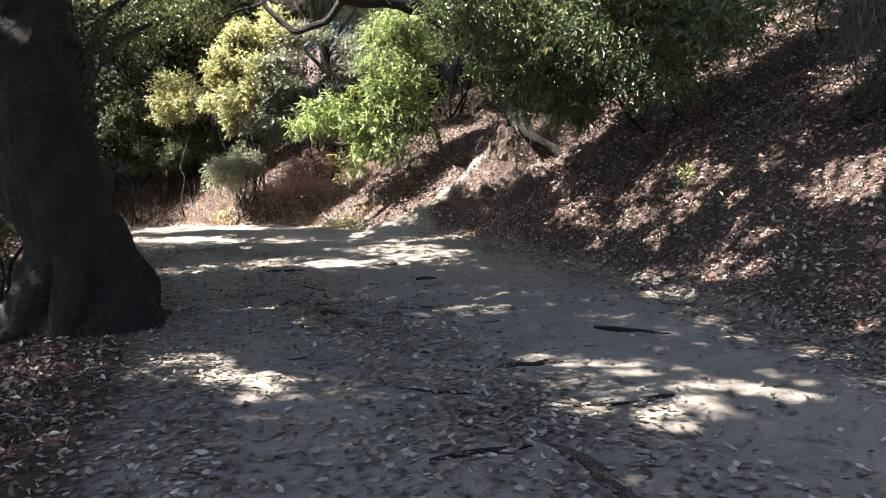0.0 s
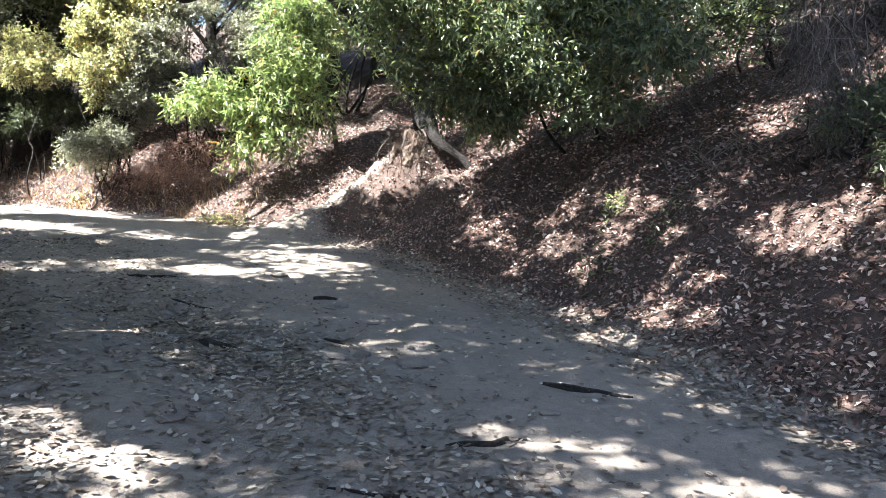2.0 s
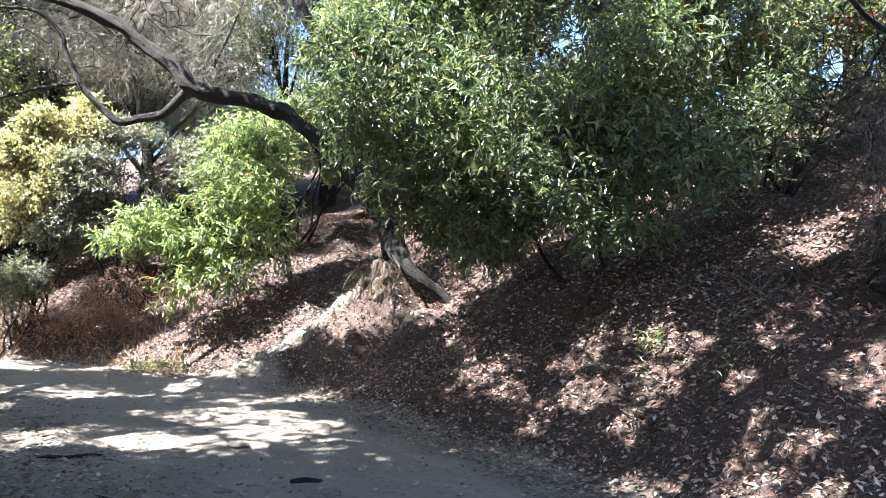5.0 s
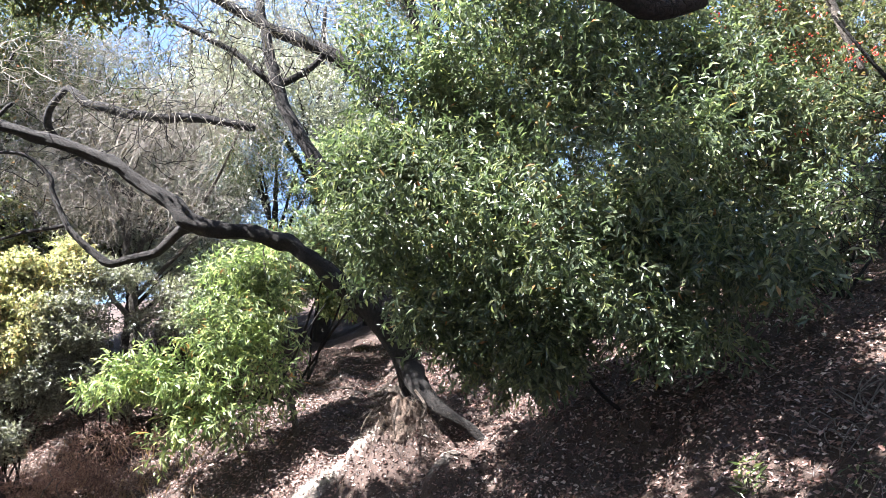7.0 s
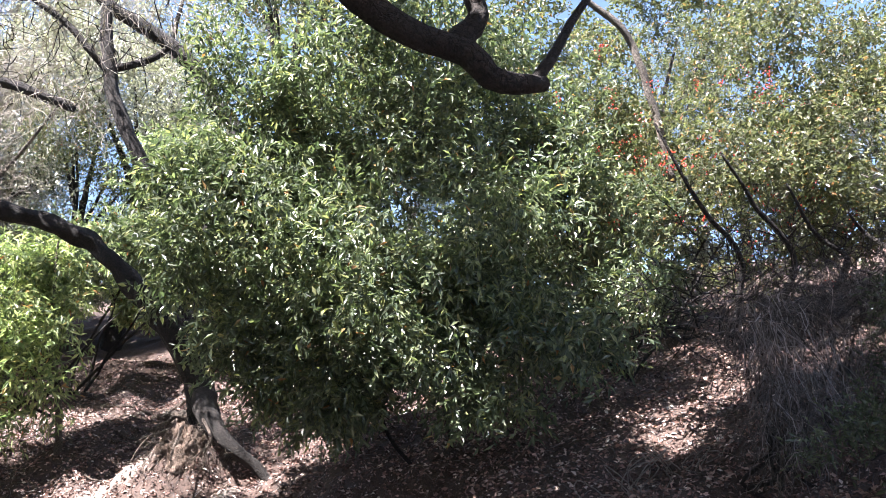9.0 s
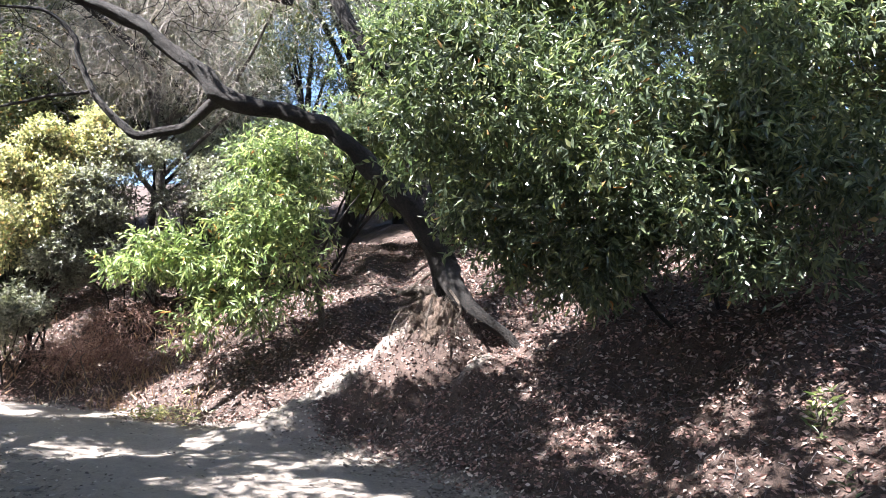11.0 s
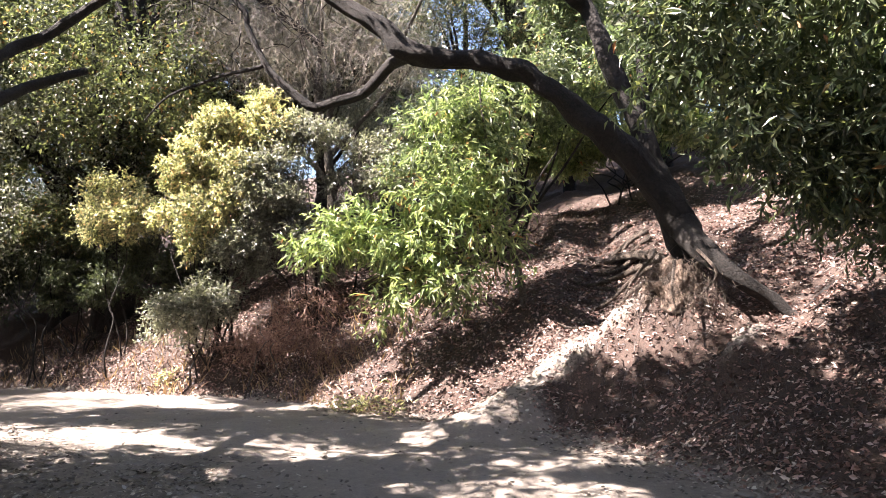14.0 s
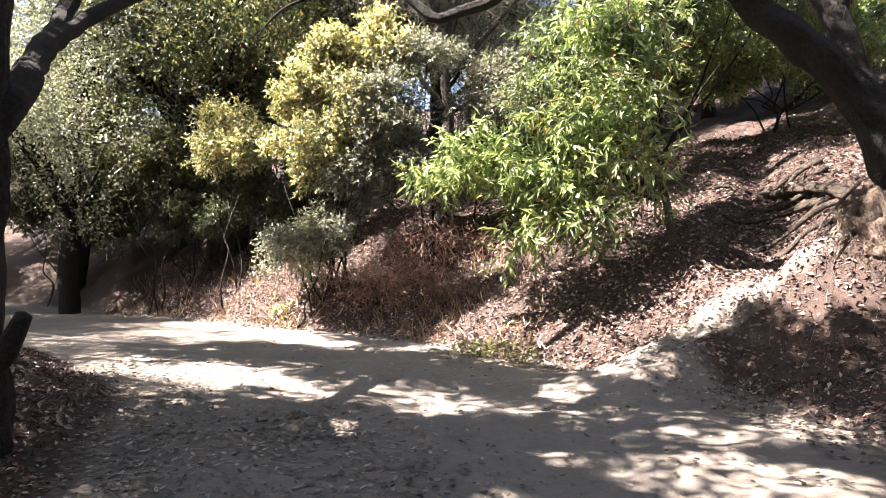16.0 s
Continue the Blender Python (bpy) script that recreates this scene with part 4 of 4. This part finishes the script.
for k in range(3):
    a = rb.random() * 2.6 + 2.5
    p0 = np.array([.05 + .45 * math.cos(a), 15.7 + .45 * math.sin(a), 2.5 + .2 * rb.random()])
    p1 = p0 + np.array([.3 * math.cos(a) + rb.normal(0, .1), .3 * math.sin(a), -.2 - .3 * rb.random()])
    p2 = p1 + np.array([rb.normal(0, .15), .1 * math.sin(a), -.15 - .3 * rb.random()])
    limb_part("root", [(*p0, .022), (*p1, .012 + .012 * rb.random()), (*p2, .005)], oak, M_ROOT, 100 + k, sides=5)


def earth_clod(at, size, seed, label):
    """A lumpy clod of root-bound earth."""
    bm = bmesh.new()
    bmesh.ops.create_icosphere(bm, subdivisions=5, radius=1.0)
    off = Vector((seed * 3.1, 1.7, 0.4))
    for v in bm.verts:
        n = noise.fractal(v.co * 2.4 + off, 0.5, 2.1, 7)
        c = noise.fractal(v.co * 8 + off, 0.6, 2.1, 6)
        v.co = Vector((v.co.x * size[0], v.co.y * size[1], v.co.z * size[2])) * (1 + 0.24 * n + 0.07 * c)
    me = bpy.data.meshes.new("root_clod")
    bm.to_mesh(me)
    bm.free()
    me.materials.append(M_CLOD)
    me.polygons.foreach_set("use_smooth", np.full(len(me.polygons), True))
    ob = tagged(new("root_clod", me), label, "earth")
    ob.location = at
    return ob


earth_clod((-.12, 15.85, 2.05), (.42, .36, .52), 1, "pale root-bound earth clod beneath the oak")
part("root_mass", mesh_of("root_mass", *twig_cloud([(-.2, 15.75, 2.15, .6, .45, .5), (-.45, 16.0, 1.7, .5, .45, .5), (.2, 15.5, 2.3, .5, .4, .35)], 900, .3, .005, rb, .7, .9, hollow=.6), M_ROOT), oak, "fine pale hanging roots", "stuff")

# fallen branches on the road
STICKS = [[(1.75, 6.52, .03), (2.04, 6.49, .045), (2.4, 6.41, .02)], [(1.42, 4.28, .012), (1.87, 4.33, .018), (2.26, 4.5, .028)], [(1.05, 3.3, .02), (1.31, 3.41, .03), (1.5, 3.55, .022)], [(1.56, 3.62, .03), (1.7, 3.45, .05), (1.8, 3.3, .05), (2.0, 2.9, .035)], [(1.1, 5.14, .025), (1.33, 5.18, .035), (1.56, 5.34, .02)], [(-.66, 9.55, .05), (-.4, 9.6, .05)], [(-3.24, 10.19, .02), (-2.95, 10.2, .03), (-2.7, 10.5, .02)], [(-2.14, 8.99, .018), (-1.8, 8.71, .025), (-1.5, 8.62, .015)], [(-1.1, 7.15, .05), (-.9, 7.05, .06), (-.7, 6.98, .035)], [(-.12, 7.62, .03), (.22, 7.34, .03)], [(.55, 4.36, .012), (1.06, 4.37, .014)]]
for k, rows in enumerate(STICKS):
    pts = curve_through([(x, y, ground_z(x, y) + w * .2, w * .72) for x, y, w in rows], .12)
    pts = pts + np.stack([rb.normal(0, .012, len(pts)), rb.normal(0, .012, len(pts)), rb.normal(0, .004, len(pts)), np.zeros(len(pts))], 1)
    pts[0, 3] *= .5
    pts[-1, 3] *= .4
    v, f = limb(pts, 200 + k, 7, .2, 0.06)
    tagged(part("fallen_branch", mesh_of("fallen_branch", v, f, M_ROOT if k == 3 else M_BARK, True)), "pale weathered fallen branch on the road" if k == 3 else "dark broken stick lying on the dirt road", "branch", "fallen branches")

# stones set in the road
M_STONE, nt, b = material("dusty_stone")
k1, k2 = noise_out(nt, 8, 6), noise_out(nt, 60, 5, 0.7)
nt.links.new(mix(nt, 0.4, ramp(nt, k1, [(0.3, (0.1, 0.088, 0.08)), (0.7, (0.22, 0.195, 0.175))]), ramp(nt, k2, [(0.3, (0.06, 0.052, 0.047)), (0.7, (0.3, 0.27, 0.24))])), b.inputs["Base Color"])
b.inputs["Roughness"].default_value = 0.9
bump(nt, b, k2, 0.5, 0.01)


def stone_mesh(seed):
    bm = bmesh.new()
    bmesh.ops.create_icosphere(bm, subdivisions=3, radius=1.0)
    for v in bm.verts:
        v.co *= 1 + 0.3 * noise.fractal(v.co * 1.1 + Vector((seed * 5.3, 0, 0)), 1, 2, 4)
    me = bpy.data.meshes.new("stone")
    bm.to_mesh(me)
    bm.free()
    me.materials.append(M_STONE)
    me.polygons.foreach_set("use_smooth", np.full(len(me.polygons), True))
    return me


rocks = [stone_mesh(k) for k in range(5)]
for k in range(46):
    x, y = (rb.normal(-.2, .7), rb.normal(6.9, 1.1)) if k < 26 else (rb.uniform(-5, 2.5), rb.uniform(3, 14))
    q = rb.uniform(.03, .085) * (1.3 if k < 8 else 1)
    ob = tagged(new("stone", rocks[k % 5]), "dusty grey-brown stone set in the dirt road", "stone", "stones in the road")
    ob.matrix_basis = Matrix.LocRotScale((x, y, ground_z(x, y) + q * .12), Euler((0, 0, rb.random() * 6.28)), Vector((q * 1.4, q, q * .45)))


def small_plant(name, at, label, mat, n, length, width, spread, category="plant", tall=0.25):
    x, y = at
    base = ground_z(x, y)
    t = thing(name, (x, y, base), label, category)
    a = rb.random(n) * 6.28
    h = rb.random(n) * tall
    pos = np.stack([x + rb.normal(0, spread, n), y + rb.normal(0, spread, n), np.full(n, base) + h], 1)
    pos[:, 2] = height(pos[:, 0], pos[:, 1]) + h
    way = unit(np.stack([np.cos(a), np.sin(a), rb.uniform(.1, 1.4, n)], 1))
    part("foliage", mesh_of("foliage", *leaves(pos, way, np.tile([0, 0, 1.0], (n, 1)), length * (.6 + .6 * rb.random(n)), width, .15, .25), mat), t, kind="stuff")
    for k in range(4):
        limb_part("stem", [(x, y, base - .02, .007), (x + rb.normal(0, spread * .5), y + rb.normal(0, spread * .5), base + tall * .5, .005), (x + rb.normal(0, spread), y + rb.normal(0, spread), base + tall, .003)], t, M_BARK_PALE, 160 + k, sides=5, rough=.02)
    return t


small_plant("seedling", (2.97, 10.69), "small green seedling among fallen leaves on the bank", M_SAPLING, 46, .13, .03, .07)
small_plant("seedling", (-9.9, 20.6), "small yellow-green plant on the sunlit bank foot", M_YELLOW, 60, .12, .05, .12)
small_plant("seedling", (-4.9, 17.6), "yellowing low plant under the sapling", M_YELLOW, 110, .14, .045, .25)
small_plant("seedling", (-4.2, 17.1), "yellowing low plant at the trail mouth", M_YELLOW, 70, .12, .04, .2)
small_plant("seedling", (2.6, 9.9), "drooping green seedling below the laurel", M_BAY, 40, .13, .03, .12, tall=.4)
small_plant("seedling", (3.4, 9.7), "drooping green seedling on the leafy bank", M_BAY, 50, .12, .03, .15, tall=.35)
vine = thing("dry_vine", (4.1, 10.4, ground_z(4.1, 10.4)), "pale dry looping vine on the bank", "vine")
for k in range(16):
    c0 = np.array([4.0 + .09 * k * (1 if k < 12 else -.2), 10.35 + rb.normal(0, .15), 0])
    c0[2] = ground_z(c0[0], c0[1])
    rad = rb.uniform(.08, .26)
    rows = [(c0[0] + rad * math.cos(u * 5 + k), c0[1] + rb.normal(0, .05), c0[2] + rad * (1 - math.cos(u * 4.6)) * .9 - .02, .007) for u in np.linspace(0, 1.2, 7)]
    limb_part("strand", rows, vine, M_PALEVINE, 180 + k, sides=5, rough=.03)

# dry grass along the foot of the far bank
n = 8500
gx_, gy_ = rb.uniform(-17, -4, n), rb.uniform(16.5, 25, n)
dd = side_distance(FOOT, gx_, gy_)
ok = (dd > -0.25) & (dd < 2.2) & (lumps(gx_, gy_, 1.5) + rb.normal(0, .4, n) > -0.1)
gx_, gy_ = gx_[ok], gy_[ok]
k = len(gx_)
way = unit(np.stack([rb.normal(0, .5, k), rb.normal(0, .5, k), np.ones(k)], 1))
v, f = leaves(np.stack([gx_, gy_, height(gx_, gy_) - .01], 1), way, rb.normal(size=(k, 3)), .12 + .22 * rb.random(k), np.full(k, .012), 0, .2)
tagged(new("dry_grass", mesh_of("dry_grass", v, f, M_STRAW)), "reddish tan dry grass on the shaded bank", "grass", kind="stuff")

# ---- far trees: a few grown once, then repeated over the hillside ----
def far_tree(seed, mat, h, w, label):
    r = np.random.default_rng(seed)
    t = thing("tree", (0, 0, 0), label, "tree", "trees on the hillside")
    limb_part("trunk", [(0, 0, -.5, .2), (.1, 0, h * .3, .16), (-.1, .1, h * .6, .1), (0, 0, h * .9, .04)], t, M_BARK, seed, sides=8)
    blobs = []
    for k in range(13):
        a, zz = k * 2.4 + r.random(), h * (.3 + .66 * ((k * 0.618) % 1))
        rad = w * (.8 - .5 * abs(zz / h - .5))
        p = (math.cos(a) * rad * .7, math.sin(a) * rad * .7, zz)
        blobs.append((*p, w * .5, w * .5, h * .13))
        limb_part("limb", [(0, 0, zz * .55, .08), (p[0] * .5, p[1] * .5, zz * .8, .05), (*p, .02)], t, M_BARK, seed + k, sides=5)
    crown_part(t, mat, [crown(blobs, 6400, 7, 0.075, 0.04, r, 0.15, 0.5, 0.15, 0.35, tuft=40)])
    return t


grown = [far_tree(61, M_OAK, 8, 3.2, "olive-green oak on the wooded hillside"), far_tree(62, M_DARKLEAF, 7, 2.8, "dark green tree on the wooded hillside"), far_tree(63, M_GREY, 9, 3.4, "grey-green tree on the wooded hillside")]
shrub((-20.5, 25.4), [(-20.4, 25.0, 3.4, 1.5, 1.0, 1.1), (-22.5, 25.4, 3.6, 1.6, 1.1, 1.3), (-18.6, 24.8, 3.0, 1.2, .9, .9)], M_DARKLEAF, "dark brush along the far bend", 2600, 0.11, 0.05, seed=56, dead=300)
SPOTS = [(-12, 26), (-16, 27), (-8, 25), (-4, 26), (-20, 26), (-19, 31), (-13, 31), (-7, 29), (-1, 27), (3, 24), (6, 19.5), (2, 30), (9.5, 17), (8, 25), (12.5, 13), (14, 19), (13, 7), (17, 11), (11, 2), (14, -3), (-26, 22), (-17, 12), (-16.5, 8), (-20, 6), (-13, 3), (-12, -3), (-17, -4), (-5, -10), (1, -13), (8, -9), (-25, 14), (-24, 0), (-10, -12), (14, -10), (-24, 30), (-10, 37), (-2, 38), (8, 33), (16, 27), (20, 3), (-30, 26), (-33, 16), (-24, 17), (-29, 20), (-17.5, 14.6), (-21, 16.4), (-12.8, 10.6)]
TALL = [(-14, 24.5), (-18, 23.5), (-11, 26.8), (-23, 23), (-16, 30), (-27, 27), (-21, 29), (-7.5, 27.5), (-29, 22), (-2.5, 26.5), (1.6, 27), (-16.3, 25.8), (-13.2, 24.2)]
r = np.random.default_rng(5)
for k, (x, y) in enumerate(SPOTS + TALL):
    m = Matrix.LocRotScale((x, y, ground_z(x, y)), Euler((0, 0, r.random() * 6.28)), Vector((1, 1, 1)) * ((1.5 if k >= len(SPOTS) else 0.8 if (-22 < x < -17 and 14 < y < 17) or x == -12.8 else 0.62 if x > 1 and y > 5 else 1.15 if x < -11 and y < 22 else 0.85) + 0.3 * r.random()))
    if k < 3:
        grown[k].matrix_basis = m
    else:
        copy_thing(grown[k % 3 if k < len(SPOTS) else 2 * ((k + 1) % 2)], m)


# ---- leaf litter ----
def scatter(n, accept, r, box):
    x, y = r.uniform(box[0], box[1], n), r.uniform(box[2], box[3], n)
    k = accept(x, y) > r.random(n)
    return x[k], y[k]


def round_leaves(pos, way, up, length, width):
    """Six-cornered leaves, slightly cupped."""
    side = unit(np.cross(way, up))
    up = np.cross(side, way)
    L, W = length[:, None], width[:, None]
    rows = [(0, 0, .1), (.28, .42, .16), (.68, .36, .1), (1, 0, .2), (.7, -.4, .12), (.3, -.45, .14)]
    v = np.stack([pos + way * L * a + side * W * b_ + up * W * h for a, b_, h in rows], 1).reshape(-1, 3)
    n0 = np.arange(len(pos))[:, None, None] * 6
    return v, (n0 + np.array([(0, 1, 5), (1, 2, 4), (1, 4, 5), (2, 3, 4)])).reshape(-1, 3)


def litter(name, label, mat, x, y, size, r, tilt=0.3, rounded=False):
    e = 0.03
    z = height(x, y)
    nrm = unit(np.stack([-(height(x + e, y) - z) / e, -(height(x, y + e) - z) / e, np.ones_like(x)], 1))
    nrm = unit(nrm + r.normal(0, tilt, nrm.shape))
    a = r.random(len(x)) * 6.28
    way = np.stack([np.cos(a), np.sin(a), np.zeros_like(a)], 1)
    way = unit(way - nrm * (way * nrm).sum(1, keepdims=True))
    L = size * (0.5 + 0.9 * r.random(len(x)))
    base, W = np.stack([x, y, z + 0.006 + 0.01 * r.random(len(x))], 1), L * (0.4 + 0.25 * r.random(len(x)))
    v, f = round_leaves(base, way, nrm, L, W * 1.15) if rounded else leaves(base, way, nrm, L, W, 0.2, 0.12)
    return tagged(new(name, mesh_of(name, v, f, mat)), label, "leaves", kind="stuff")


r = np.random.default_rng(9)


def on_bank(x, y):
    d = side_distance(FOOT, x, y)
    return np.clip(step_up(-0.5, 0.3, d) * (1 - bare_at(x, y)) * np.interp(d, [0, 3, 7, 9], [1, .8, .35, 0]) + .9 * (step_up(0, 0.8, -side_distance(EDGE, x, y))) * step_up(-6, -2, side_distance(EDGE, x, y)), 0, 1)


DRIFT = np.array([(2.6, -2.0), (2.0, 2.5), (.9, 4.4), (-.7, 6.8), (-2.8, 9.5), (-5.5, 13.0)])


def on_road(x, y):
    patch = step_up(-0.1, 0.9, lumps(x * 0.8 + 3, y * 0.8, 1.1))
    d = side_distance(FOOT, x, y)
    e = side_distance(EDGE, x, y)
    mid = side_distance(DRIFT, x, y)
    return bare_at(x, y) * (0.04 + 0.8 * np.exp(-(mid / 0.75) ** 2) * (.35 + .65 * patch) + 0.8 * step_up(0.9, 0, -d) + 0.7 * step_up(1.0, 0, e)) * np.interp(y, [8, 16], [1, .35])


x, y = scatter(900000, on_bank, r, (-16, 10, -4, 25))
litter("leaf_litter", "brown and tan fallen leaves covering the banks", M_LITTER, x, y, 0.06, r, 0.75)
x, y = scatter(520000, on_road, r, (-9, 6, -2, 18))
litter("leaf_litter", "scattered grey-brown fallen leaves on the dirt road", M_ROADLEAF, x, y, 0.05, r, 0.2, True)

# small fallen twigs among the leaves
x, y = scatter(26000, on_bank, r, (-6, 8, 3, 22))
k = len(x)
line = np.stack([x, y, height(x, y) + .012], 1)
a = r.random(k) * 6.28
end = line + np.stack([np.cos(a), np.sin(a), np.zeros(k)], 1) * (.06 + .22 * r.random(k) ** 2)[:, None]
end[:, 2] = height(end[:, 0], end[:, 1]) + .03 * r.random(k)
side = unit(np.cross(end - line, np.array([0, 0, 1.0]))) * .0035
top = np.array([0, 0, .007])
v = np.stack([line - side, line + side, line + top, end], 1).reshape(-1, 3)
f = (np.arange(k)[:, None, None] * 4 + np.array([(0, 1, 3), (1, 2, 3), (2, 0, 3)])).reshape(-1, 3)
tagged(new("twig_litter", mesh_of("twig_litter", v, f, M_DEADTWIG)), "thin grey broken twigs among the fallen leaves", "twigs", kind="stuff")
